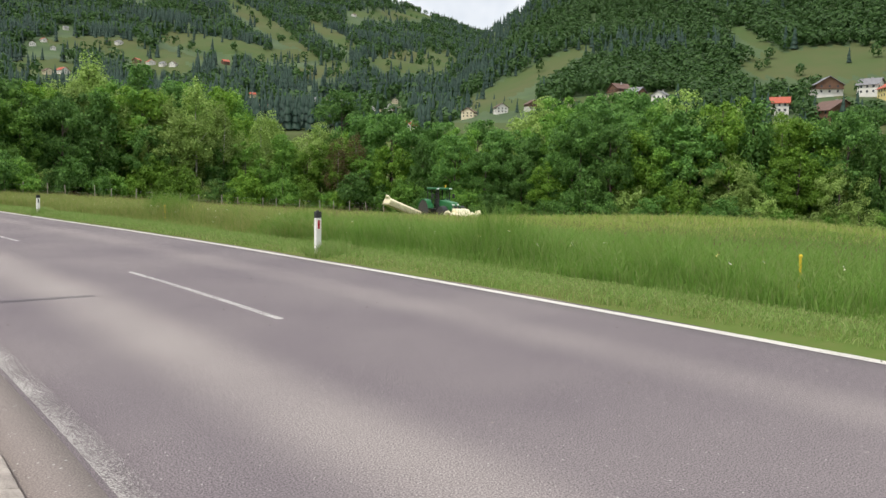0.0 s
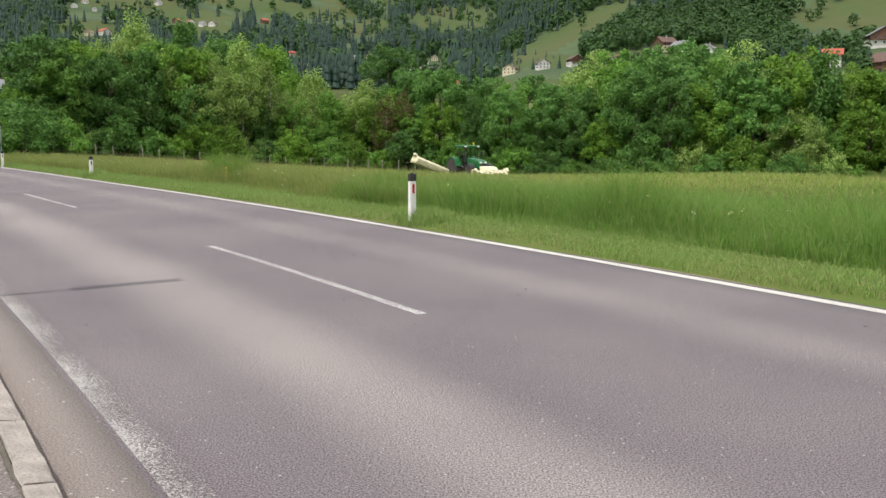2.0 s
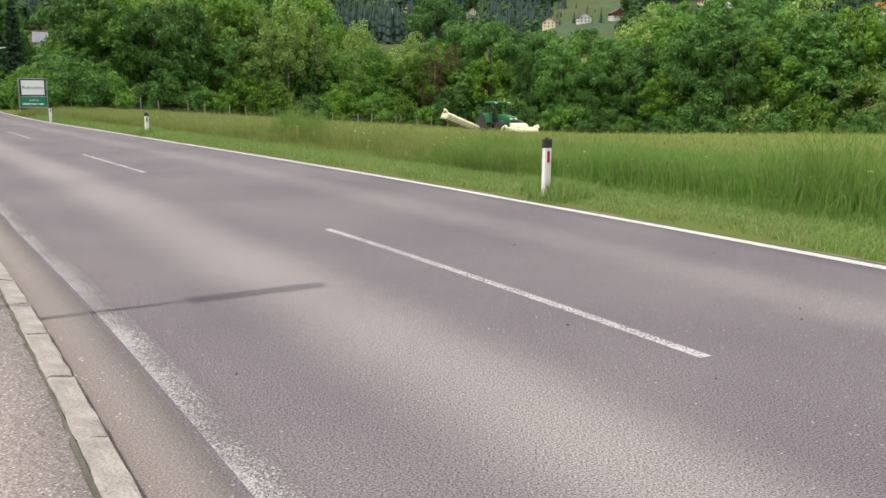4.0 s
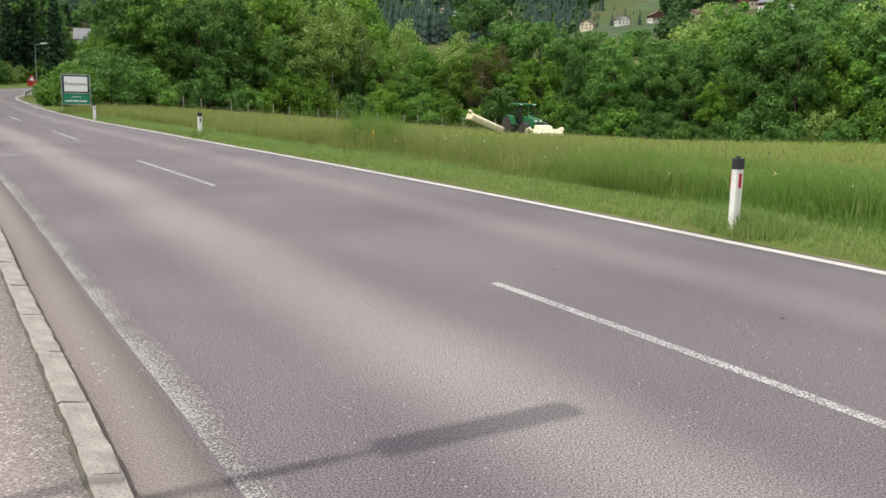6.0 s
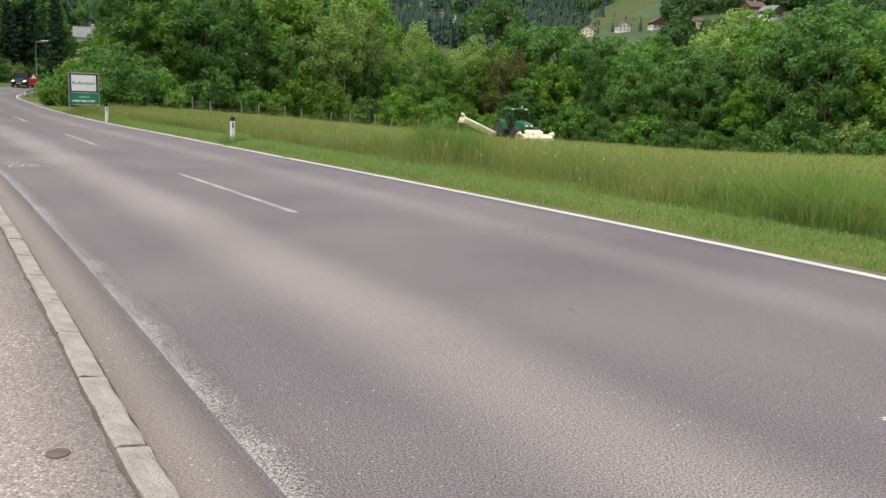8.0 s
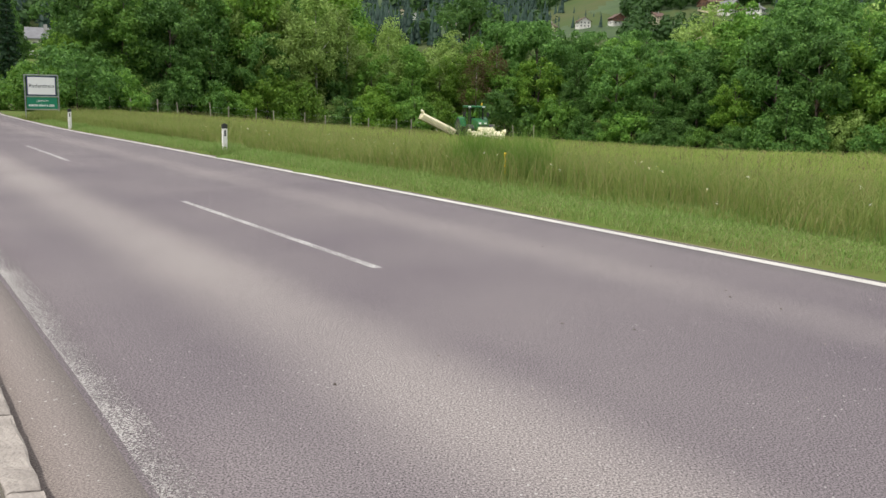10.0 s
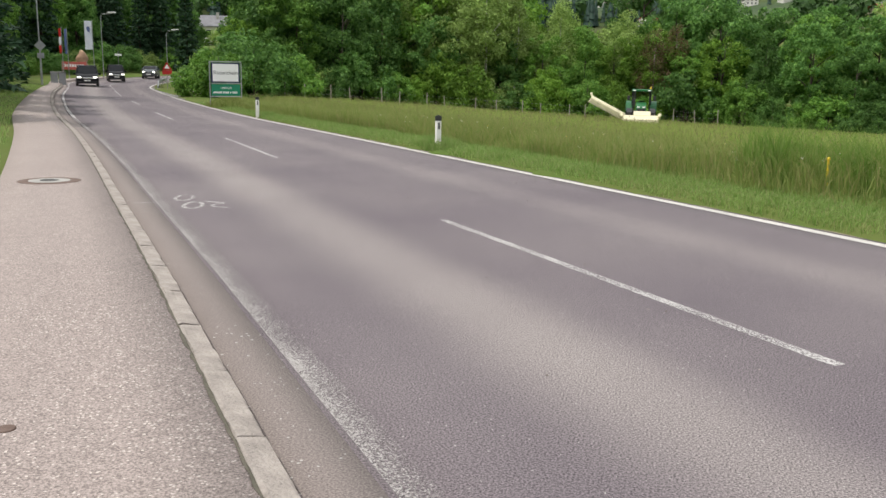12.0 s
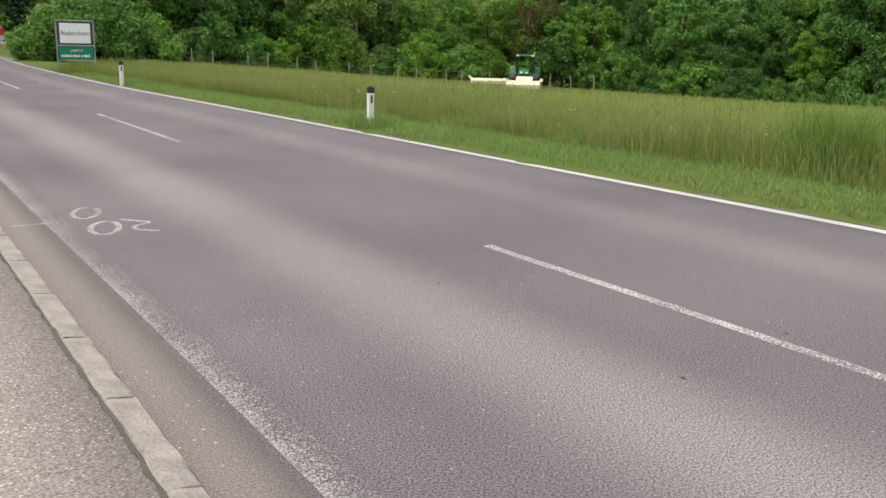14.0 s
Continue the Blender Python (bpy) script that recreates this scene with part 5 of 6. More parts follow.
def road_sign_post(x, y, shape, turn, z_mid, label, pole_top=None):
    z = ground_z(x, y)
    o = thing("road_sign", pose(x, y, z, 0, 0, turn), label, "road sign")
    bm = bmesh.new()
    tube(bm, [(0, 0.03, -0.3), (0, 0.03, (pole_top or z_mid + 0.45) - z)], 0.035, 10)
    part("pole", bm, STEEL, o)
    c = z_mid - z
    def plate(points, y0, y1, material, name, parent, lab=""):
        bm = bmesh.new()
        prism(bm, [(u, v + c) for u, v in points], "y", y0, y1)
        return part(name, bm, material, parent, lab)
    if shape == "diamond":
        r = 0.42
        p = plate([(0, r), (r, 0), (0, -r), (-r, 0)], -0.03, -0.01, SIGN_GREY, "plate", o, "diamond plate seen from its grey back")
        plate([(-0.24, -0.95), (0.24, -0.95), (0.24, -0.55), (-0.24, -0.55)], -0.03, -0.01, SIGN_GREY, "plate", o)
    elif shape == "triangle":
        r = 0.50
        p = plate([(0, r), (r * 0.9, -r * 0.55), (-r * 0.9, -r * 0.55)], -0.03, -0.01, SIGN_RED, "plate", o, "red-edged triangular plate")
        plate([(0, r * 0.52), (r * 0.50, -r * 0.33), (-r * 0.50, -r * 0.33)], -0.035, -0.031, SIGN_WHITE, "field", p)
        plate([(-0.45, -0.72), (0.45, -0.72), (0.45, -0.32), (-0.45, -0.32)], -0.03, -0.012, SIGN_RED, "lower_plate", o, "red plate")
    else:
        plate([(-0.4, -0.12), (0.4, -0.12), (0.4, 0.12), (-0.4, 0.12)], -0.03, -0.01, SIGN_WHITE, "plate", o, "small white plate")


def flag(x, y, height, kind):
    z = ground_z(x, y)
    o = thing("flagpole", pose(x, y, z, 0, 0, 30), {"banner": "white banner flag hanging from a tall pole", "stripes": "drooping red and white flag on a pole", "dark": "drooping dark blue flag on a pole"}[kind], "flag", "flags by the bend")
    bm = bmesh.new()
    tube(bm, [(0, 0, -0.3), (0, 0, height)], [0.05, 0.035], 8)
    part("pole", bm, STEEL, o)
    if kind == "banner":
        def cloth(z0, z1, x0, x1, name, material, parent, lab, off):
            nx, nz = 8, 20
            v, f = [], []
            for side in (0.012, -0.012):
                for i in range(nz + 1):
                    for j in range(nx + 1):
                        u, w = j / nx, i / nz
                        v.append((x0 + (x1 - x0) * u, math.sin(u * 5 + w * 7) * 0.05 + side + off * (1 if side > 0 else -1), z0 + (z1 - z0) * w))
            for s_ in (0, 1):
                for i in range(nz):
                    for j in range(nx):
                        a = s_ * (nx + 1) * (nz + 1) + i * (nx + 1) + j
                        f.append((a, a + 1, a + nx + 2, a + nx + 1))
            return part(name, mesh_np(name, np.array(v), f, material), None, parent, lab)
        c = cloth(height - 3.3, height - 0.1, -0.85, -0.05, "cloth", FLAG_WHITE, o, "pale cloth banner", 0.0)
        cloth(height - 1.35, height - 0.75, -0.62, -0.28, "emblem", FLAG_BLUE, c, "blue emblem", 0.006)
    else:
        for k, m_ in enumerate((SIGN_RED, FLAG_WHITE, SIGN_RED) if kind == "stripes" else (FLAG_BLUE,)):
            bm = bmesh.new()
            n = 3 if kind == "stripes" else 1
            a, b = height - 0.15 - k * 2.6 / n, height - 0.15 - (k + 1) * 2.6 / n
            pts = [(-0.16 + 0.02 * math.sin(q * 2 + k), 0.03 * math.sin(q * 3), a + (b - a) * q / 5) for q in range(6)]
            tube(bm, pts, [0.10, 0.13, 0.12, 0.14, 0.12, 0.11], 7)
            part("cloth", bm, m_, o)


def statue(x, y, top):
    z = ground_z(x, y)
    bm = bmesh.new()
    lathe(bm, [(0.62, 0), (0.72, 0.3), (0.62, 0.7), (0.74, 1.0), (0.70, 1.25), (0.52, 1.55), (0.62, 1.8), (0.50, 2.05), (0.36, 2.3), (0.12, 2.55)], 14, "z")
    k = (top - z) / 2.55
    for v in bm.verts:
        v.co.z *= k
        v.co.x += 0.11 * math.sin(v.co.z * 3 + v.co.y * 4)
        v.co.y += 0.10 * math.cos(v.co.z * 4 + v.co.x * 3)
    ob = new("statue", bm_mesh("statue", bm, STONE_PALE, True))
    ob.matrix_world = pose(x, y, z - 0.1)
    tagged(ob, "weathered brown carved figure standing by the bend", "statue")


def advert_banner(x, y, z_mid, turn):
    z = ground_z(x, y)
    o = thing("advertising_banner", pose(x, y, z, 0, 0, turn), "red advertising banner with pale writing between two posts", "banner")
    c = z_mid - z
    for xx in (-1.25, 1.25):
        bm = bmesh.new()
        tube(bm, [(xx, 0, -0.3), (xx, 0, c + 0.5)], 0.04, 8)
        part("post", bm, GREY_WOOD, o)
    bm = bmesh.new()
    box(bm, -1.25, 1.25, -0.02, 0.02, c - 0.42, c + 0.42, 0.01)
    cl = part("cloth", bm, PALE_RED, o)
    for k in range(8):
        bm = bmesh.new()
        box(bm, -1.0 + k * 0.25, -0.82 + k * 0.25, -0.028, -0.022, c - 0.14, c + 0.16)
        part("writing_bar", bm, SIGN_WHITE, cl)


def bins(x, y):
    z = ground_z(x, y)
    for k in range(2):
        o = thing("switch_cabinet", pose(x + k * 0.55, y + k * 0.4, z, 0, 0, 35), "grey upright street cabinet beside the pavement", "cabinet", "cabinets by the pavement")
        bm = bmesh.new()
        box(bm, -0.3, 0.3, -0.2, 0.2, -0.1, 1.15, 0.02)
        part("body", bm, SIGN_GREY, o)
        bm = bmesh.new()
        box(bm, -0.33, 0.33, -0.23, 0.23, 1.15, 1.22, 0.02)
        part("lid", bm, CONCRETE, o)


def crash_barrier():
    o = thing("crash_barrier", pose(0, 0, 0), "short weathered steel crash barrier at the bend", "crash barrier")
    pts = []
    for k, s in enumerate((151, 153.5, 156, 158.5, 161)):
        x, y = road_xy(s, 0.75)
        z = float(road_z(s, 0)) - 0.05
        pts.append((float(x), float(y), z))
        bm = bmesh.new()
        box(bm, -0.05, 0.05, -0.05, 0.05, -0.2, 0.72 if k else 0.25, 0.008)
        part("post", bm, STEEL, o, at=pose(float(x), float(y), z, 0, 0, road_heading(s)))
    rail = bmesh.new()
    for dz in (0.48, 0.62):
        tube(rail, [(p[0], p[1], p[2] + (dz if k else 0.15)) for k, p in enumerate(pts)], 0.07, 8)
    part("rail", rail, STEEL, o)


def manhole(s, n, r):
    x, y = lane_xy(s, n)
    o = thing("manhole_cover", pose(float(x), float(y), float(road_z(s, n)) + 0.116), "round iron manhole cover set in the pavement", "manhole cover")
    bm = bmesh.new()
    lathe(bm, [(r, -0.05), (r, 0.006), (r * 0.97, 0.009)], 32, "z")
    part("rim", bm, RUST, o)
    bm = bmesh.new()
    lathe(bm, [(r * 0.66, 0.0), (r * 0.66, 0.012), (r * 0.62, 0.014)], 32, "z")
    c = part("cover", bm, CONCRETE, o, "pale grey cover")
    bm = bmesh.new()
    lathe(bm, [(r * 0.30, 0.0), (r * 0.30, 0.018)], 16, "z")
    part("hub", bm, DARK_METAL, c)


def valve_cap(s, n, r):
    x, y = lane_xy(s, n)
    ob = bmesh.new()
    lathe(ob, [(r, -0.05), (r, 0.006), (r * 0.9, 0.009)], 20, "z")
    v = new("valve_cap", bm_mesh("valve_cap", ob, RUST))
    v.matrix_world = pose(float(x), float(y), float(road_z(s, n)) + 0.117) @ Matrix.Diagonal((1.0, 1.0, 1.0, 1))
    tagged(v, "small dark iron water valve cap in the pavement", "valve cap", "valve caps in the pavement")


def survey_marks():
    """Hand-sprayed survey digits on the lane and a short tick in the gutter."""
    def stroke(pts, w, name):
        bm = bmesh.new()
        rows = []
        for i, (s, n) in enumerate(pts):
            a, b = pts[max(i - 1, 0)], pts[min(i + 1, len(pts) - 1)]
            ds, dn = b[0] - a[0], b[1] - a[1]
            l = math.hypot(ds, dn) or 1
            row = []
            for k in (-1, 1):
                ss, nn = s - dn / l * w / 2 * k, n + ds / l * w / 2 * k
                x, y = road_xy(ss, nn)
                row.append(bm.verts.new((float(x), float(y), float(road_z(ss, nn)) + 0.0045)))
            rows.append(row)
        for r0, r1 in zip(rows, rows[1:]):
            bm.faces.new((r0[0], r0[1], r1[1], r1[0]))
        ob = new(name, bm_mesh(name, bm, CHALK))
        tagged(ob, "faded white spray-painted survey mark on the asphalt", "road marking", "survey marks", "structure")
    for c in ((69.28, -6.475), (68.47, -6.49)):
        ring = [(c[0] + 0.29 * math.cos(a), c[1] + 0.125 * math.sin(a) + 0.07 * math.cos(a)) for a in np.linspace(0.5, 2 * math.pi + 0.15, 26)]
        stroke(ring, 0.055, "road_digit")
    two = [(68.80, -6.26), (68.62, -6.12), (68.56, -6.06), (68.50, -6.10), (68.46, -6.20), (68.36, -6.27), (68.24, -6.25), (68.14, -6.14), (68.12, -6.10)]
    stroke(two, 0.05, "road_digit")
    stroke([(68.90, -7.20), (68.92, -6.87)], 0.04, "road_tick")


def road_litter():
    """Scattered dry leaf bits, twigs and pebbles on the asphalt and along its edges."""
    rng = np.random.default_rng(31)
    for name, label, material, count, size, spread in (("leaf_litter", "small dry leaf bits and twigs scattered on the asphalt", BARK, 110, 0.026, (-6.6, 0.1)),
                                                       ("loose_chippings", "loose pale stone chippings scattered on the asphalt", GRANITE, 500, 0.014, (-7.2, 0.5))):
        s, n = rng.uniform(32, 92, count), rng.uniform(*spread, count)
        x, y = road_xy(s, n)
        z = road_z(s, n) + 0.002
        a = rng.uniform(0, 6.3, count)
        l, w = size * rng.uniform(0.4, 1.2, count), size * rng.uniform(0.2, 0.5, count)
        hgt = size * rng.uniform(0.15, 0.5, count)
        u, v = np.c_[np.cos(a), np.sin(a)], np.c_[-np.sin(a), np.cos(a)]
        c = np.c_[x, y]
        ring = [np.c_[c + u * l[:, None], z], np.c_[c + v * w[:, None], z], np.c_[c - u * l[:, None] * 0.8, z], np.c_[c - v * w[:, None], z], np.c_[c + u * w[:, None] * 0.3, z + hgt]]
        vs = np.stack(ring, 1).reshape(-1, 3)
        k = np.arange(count) * 5
        f = np.vstack([np.stack([k + p, k + (p + 1) % 4, k + 4], 1) for p in range(4)])
        tagged(new(name, mesh_np(name, vs, f, material)), label, "litter" if name == "leaf_litter" else "gravel", kind="stuff")


def stake(s, n, h):
    x, y = road_xy(s, n)
    z = ground_z(float(x), float(y))
    o = new("marker_stake")
    o.matrix_world = pose(float(x), float(y), z, 2, -1, 20)
    tagged(o, "thin yellow marker stake standing in the tall grass", "marker stake", "marker stakes")
    bm = bmesh.new()
    tube(bm, [(0, 0, -0.2), (0.005, 0, h * 0.5), (0, 0.004, h)], 0.017, 8)
    part("rod", bm, STAKE_YELLOW, o)
    bm = bmesh.new()
    lathe(bm, [(0.026, h), (0.026, h + 0.02), (0.012, h + 0.035)], 8, "z")
    part("tip", bm, STAKE_YELLOW, o)


def meadow_fence():
    """Old wooden posts with two wires before the wood."""
    o = thing("fence", pose(0, 0, 0), "old pasture fence of grey wooden posts and wire", "fence")
    line = spline(np.array([(-43.0, 85.2), (-38.5, 88.5), (-32.5, 93.5), (-26.4, 97.8), (-22, 100.5), (-15, 104), (-8, 104)], dtype=float), 10)
    run = np.r_[0, np.cumsum(np.hypot(*np.diff(line, axis=0).T))]
    rng = random.Random(8)
    tops = []
    q = 0.2
    bm = bmesh.new()
    tube(bm, [(0, 0, -0.4), (0.01, 0, 0.6), (0, 0.01, 1.32)], [0.048, 0.045, 0.04], 7)
    post = bm_mesh("post", bm, GREY_WOOD)
    while q < run[-1]:
        x, y = float(np.interp(q, run, line[:, 0])), float(np.interp(q, run, line[:, 1]))
        z = ground_z(x, y)
        part("post", post, None, o, at=pose(x, y, z, rng.uniform(-4, 4), rng.uniform(-4, 4), rng.uniform(0, 360)) @ Matrix.Diagonal((1, 1, rng.uniform(0.9, 1.12), 1)))
        tops.append((x, y, z))
        q += rng.uniform(1.5, 2.9)
    for h in (0.65, 1.1):
        bm = bmesh.new()
        tube(bm, [(x, y, z + h) for x, y, z in tops], 0.003, 4)
        part("wire", bm, STEEL, o)


# ---- vehicles ----
def wheel(parent, x, y, r, w, rim_material, name="wheel", hub=0.6):
    o = new(name)
    o.parent = parent
    o.matrix_basis = pose(x, y, r)
    bm = bmesh.new()
    lathe(bm, [(r * hub, -w / 2), (r * 0.93, -w / 2), (r, -w * 0.36), (r, w * 0.36), (r * 0.93, w / 2), (r * hub, w / 2)], 28)
    me = bm_mesh("tyre", bm, RUBBER, False)
    t = part("tyre", me, None, o)
    if r > 0.5:
        bm = bmesh.new()
        for k in range(22):
            for sgn in (-1, 1):
                box(bm, -0.03, 0.03, 0.02 * sgn, sgn * w * 0.49, r - 0.01, r + 0.04, 0, Matrix.Rotation(2 * math.pi * (k + (0.5 if sgn > 0 else 0)) / 22, 4, "Y") @ Matrix.Rotation(sgn * 0.5, 4, "Z"))
        part("tread", bm, RUBBER, t)
    bm = bmesh.new()
    lathe(bm, [(r * hub, -w * 0.42), (r * hub * 0.9, -w * 0.40), (r * hub * 0.55, -w * 0.12), (r * hub * 0.2, -w * 0.16), (r * hub * 0.2, w * 0.16), (r * hub * 0.55, w * 0.12), (r * hub * 0.9, w * 0.40), (r * hub, w * 0.42)], 20)
    part("rim", bm, rim_material, o)
    return o


def tractor():
    """A green tractor; +x is ahead, the ground at z = 0. Returns it with its wheels."""
    o = thing("tractor", pose(0, 0, 0), "green farm tractor with yellow wheel rims and closed cab", "tractor")
    bm = bmesh.new()
    prism(bm, [(0.55, 1.0), (2.55, 0.95), (2.72, 1.05), (2.70, 1.45), (2.45, 1.68), (0.55, 1.86)], "y", -0.40, 0.40, 0.07)
    hood = part("bonnet", bm, TRACTOR_GREEN, o)
    bm = bmesh.new()
    box(bm, 2.66, 2.735, -0.30, 0.30, 1.02, 1.40, 0.02)
    part("grille", bm, BLACK, hood)
    for y in (-0.22, 0.22):
        bm = bmesh.new()
        box(bm, 2.60, 2.70, y - 0.11, y + 0.11, 1.44, 1.56, 0.03)
        part("headlight", bm, LAMP_WHITE, hood)
    bm = bmesh.new()
    box(bm, -0.9, 2.5, -0.28, 0.28, 0.55, 1.02, 0.05)
    part("chassis", bm, DARK_METAL, o)
    bm = bmesh.new()
    for x, y, x2, y2 in ((-0.85, -0.72, -0.85, -0.70), (-0.85, 0.72, -0.85, 0.70), (0.62, -0.62, 0.48, -0.62), (0.62, 0.62, 0.48, 0.62), (-0.05, -0.76, -0.1, -0.72), (-0.05, 0.76, -0.1, 0.72)):
        tube(bm, [(x, y, 1.15), (x2, y2, 2.72)], 0.04, 8)
    box(bm, -0.9, 0.65, -0.74, 0.74, 1.0, 1.12, 0.04)
    part("cab_frame", bm, BLACK, o)
    bm = bmesh.new()
    box(bm, -0.98, 0.72, -0.80, 0.80, 2.70, 2.88, 0.07)
    roof = part("cab_roof", bm, TRACTOR_GREEN, o)
    for y in (-0.6, 0.6):
        bm = bmesh.new()
        box(bm, 0.70, 0.76, y - 0.12, y + 0.12, 2.73, 2.83, 0.02)
        part("work_light", bm, LAMP_WHITE, roof)
    bm = bmesh.new()
    lathe(bm, [(0.06, 2.88), (0.06, 3.06), (0.04, 3.10)], 10, "z")
    for v in bm.verts:
        v.co += Vector((-0.3, 0.7, 0))
    part("beacon", bm, SIGN_YELLOW, roof, "small yellow beacon")
    for name, args in (("windscreen", (0.52, 0.55, -0.56, 0.56, 1.75, 2.70)), ("rear_window", (-0.87, -0.84, -0.62, 0.62, 1.35, 2.70)), ("side_window", (-0.80, 0.48, -0.735, -0.715, 1.20, 2.70)), ("side_window", (-0.80, 0.48, 0.715, 0.735, 1.20, 2.70))):
        bm = bmesh.new()
        box(bm, *args)
        part(name, bm, TINTED, o)
    bm = bmesh.new()
    box(bm, -0.55, 0.0, -0.26, 0.26, 1.12, 1.32, 0.06)
    box(bm, -0.62, -0.45, -0.24, 0.24, 1.3, 1.95, 0.06)
    part("driver_seat", bm, BLACK, o)
    bm = bmesh.new()
    tube(bm, [(0.66, -0.52, 1.5), (0.66, -0.52, 2.75), (0.60, -0.52, 2.9)], 0.05, 8)
    part("exhaust", bm, DARK_METAL, o)
    for y in (-1, 1):
        bm = bmesh.new()
        tube(bm, [(0.5, y * 0.68, 2.3), (0.55, y * 1.02, 2.3)], 0.015, 6)
        box(bm, 0.52, 0.57, y * 1.02 - 0.11, y * 1.02 + 0.11, 2.0, 2.35, 0.02)
        part("mirror", bm, BLACK, o)
        bm = bmesh.new()
        arc = [(-0.75 + 1.0 * math.cos(a), 0.92 + 1.0 * math.sin(a)) for a in np.linspace(0.25, 2.75, 12)]
        inner = [(-0.75 + 0.94 * math.cos(a), 0.92 + 0.94 * math.sin(a)) for a in np.linspace(2.75, 0.25, 12)]
        prism(bm, arc + inner, "y", y * 0.70, y * 1.22)
        part("rear_mudguard", bm, TRACTOR_GREEN, o)
        bm = bmesh.new()
        arc = [(1.95 + 0.74 * math.cos(a), 0.66 + 0.74 * math.sin(a)) for a in np.linspace(0.6, 2.6, 9)]
        inner = [(1.95 + 0.70 * math.cos(a), 0.66 + 0.70 * math.sin(a)) for a in np.linspace(2.6, 0.6, 9)]
        prism(bm, arc + inner, "y", y * 0.66, y * 1.10)
        part("front_mudguard", bm, BLACK, o)
    bm = bmesh.new()
    tube(bm, [(1.95, -0.8, 0.66), (1.95, 0.8, 0.66)], 0.08, 8)
    tube(bm, [(-0.75, -0.9, 0.92), (-0.75, 0.9, 0.92)], 0.12, 8)
    part("axle", bm, DARK_METAL, o)
    wheels = [(wheel(o, -0.75, y * 0.96, 0.92, 0.50, RIM_YELLOW, "rear_wheel"), 0.92) for y in (-1, 1)] + [(wheel(o, 1.95, y * 0.88, 0.66, 0.42, RIM_YELLOW, "front_wheel"), 0.66) for y in (-1, 1)]
    # mower carried ahead of the front axle
    bm = bmesh.new()
    prism(bm, [(3.0, 0.28), (4.35, 0.28), (4.42, 0.62), (4.1, 0.86), (3.2, 0.90), (3.0, 0.75)], "y", -1.36, 1.36, 0.05)
    mow = part("front_mower", bm, CREAM, o, "cream covered disc mower")
    for y in (-1, 1):
        bm = bmesh.new()
        tube(bm, [(3.45, y * 1.34, 0.62), (3.6, y * 1.42, 0.90), (4.0, y * 1.45, 0.98), (4.3, y * 1.38, 0.82)], [0.10, 0.13, 0.13, 0.08], 10)
        part("swath_drum", bm, CREAM, mow, "rounded cream end cover")
    bm = bmesh.new()
    box(bm, 3.05, 4.40, -1.38, 1.38, 0.16, 0.30, 0.03)
    part("cutter_bar", bm, CREAM_DARK, mow)
    bm = bmesh.new()
    prism(bm, [(2.95, 0.86), (3.9, 0.88), (3.6, 1.15), (3.0, 1.22)], "y", -0.55, 0.75, 0.06)
    part("drive_cover", bm, CREAM, mow)
    bm = bmesh.new()
    for y in (-0.35, 0.35):
        tube(bm, [(2.45, y, 0.7), (3.1, y, 0.6)], 0.05, 8)
    tube(bm, [(2.6, 0, 1.1), (3.15, 0, 1.05)], 0.04, 8)
    part("front_linkage", bm, DARK_METAL, o)
    bm = bmesh.new()
    box(bm, -1.75, -0.95, -0.55, 0.45, 0.55, 1.15, 0.05)
    tube(bm, [(-1.5, -0.5, 0.9), (-1.5, -1.35, 0.55)], 0.08, 8)
    part("rear_linkage", bm, DARK_METAL, o)
    # mower at the right rear side, hinged near the wheel
    wing = new("side_mower")
    wing.parent = o
    bm = bmesh.new()
    prism(bm, [(-0.62, -0.12), (0.62, -0.12), (0.68, 0.18), (0.45, 0.34), (-0.48, 0.34), (-0.64, 0.22)], "y", -3.25, -0.12, 0.05)
    cov = part("cover", bm, CREAM, wing, "long cream tarpaulin cover")
    bm = bmesh.new()
    box(bm, -0.6, 0.6, -3.28, -0.1, -0.24, -0.12, 0.02)
    part("cutter_bar", bm, CREAM_DARK, wing)
    bm = bmesh.new()
    tube(bm, [(0.35, -3.15, 0.25), (0.3, -3.36, 0.42), (0.0, -3.40, 0.46), (-0.35, -3.25, 0.3)], [0.07, 0.10, 0.10, 0.06], 10)
    part("end_drum", bm, CREAM, wing)
    bm = bmesh.new()
    box(bm, 0.645, 0.66, -2.6, -2.25, 0.0, 0.2, 0.005)
    part("badge", bm, CREAM_DARK, cov)
    return o, wing, wheels


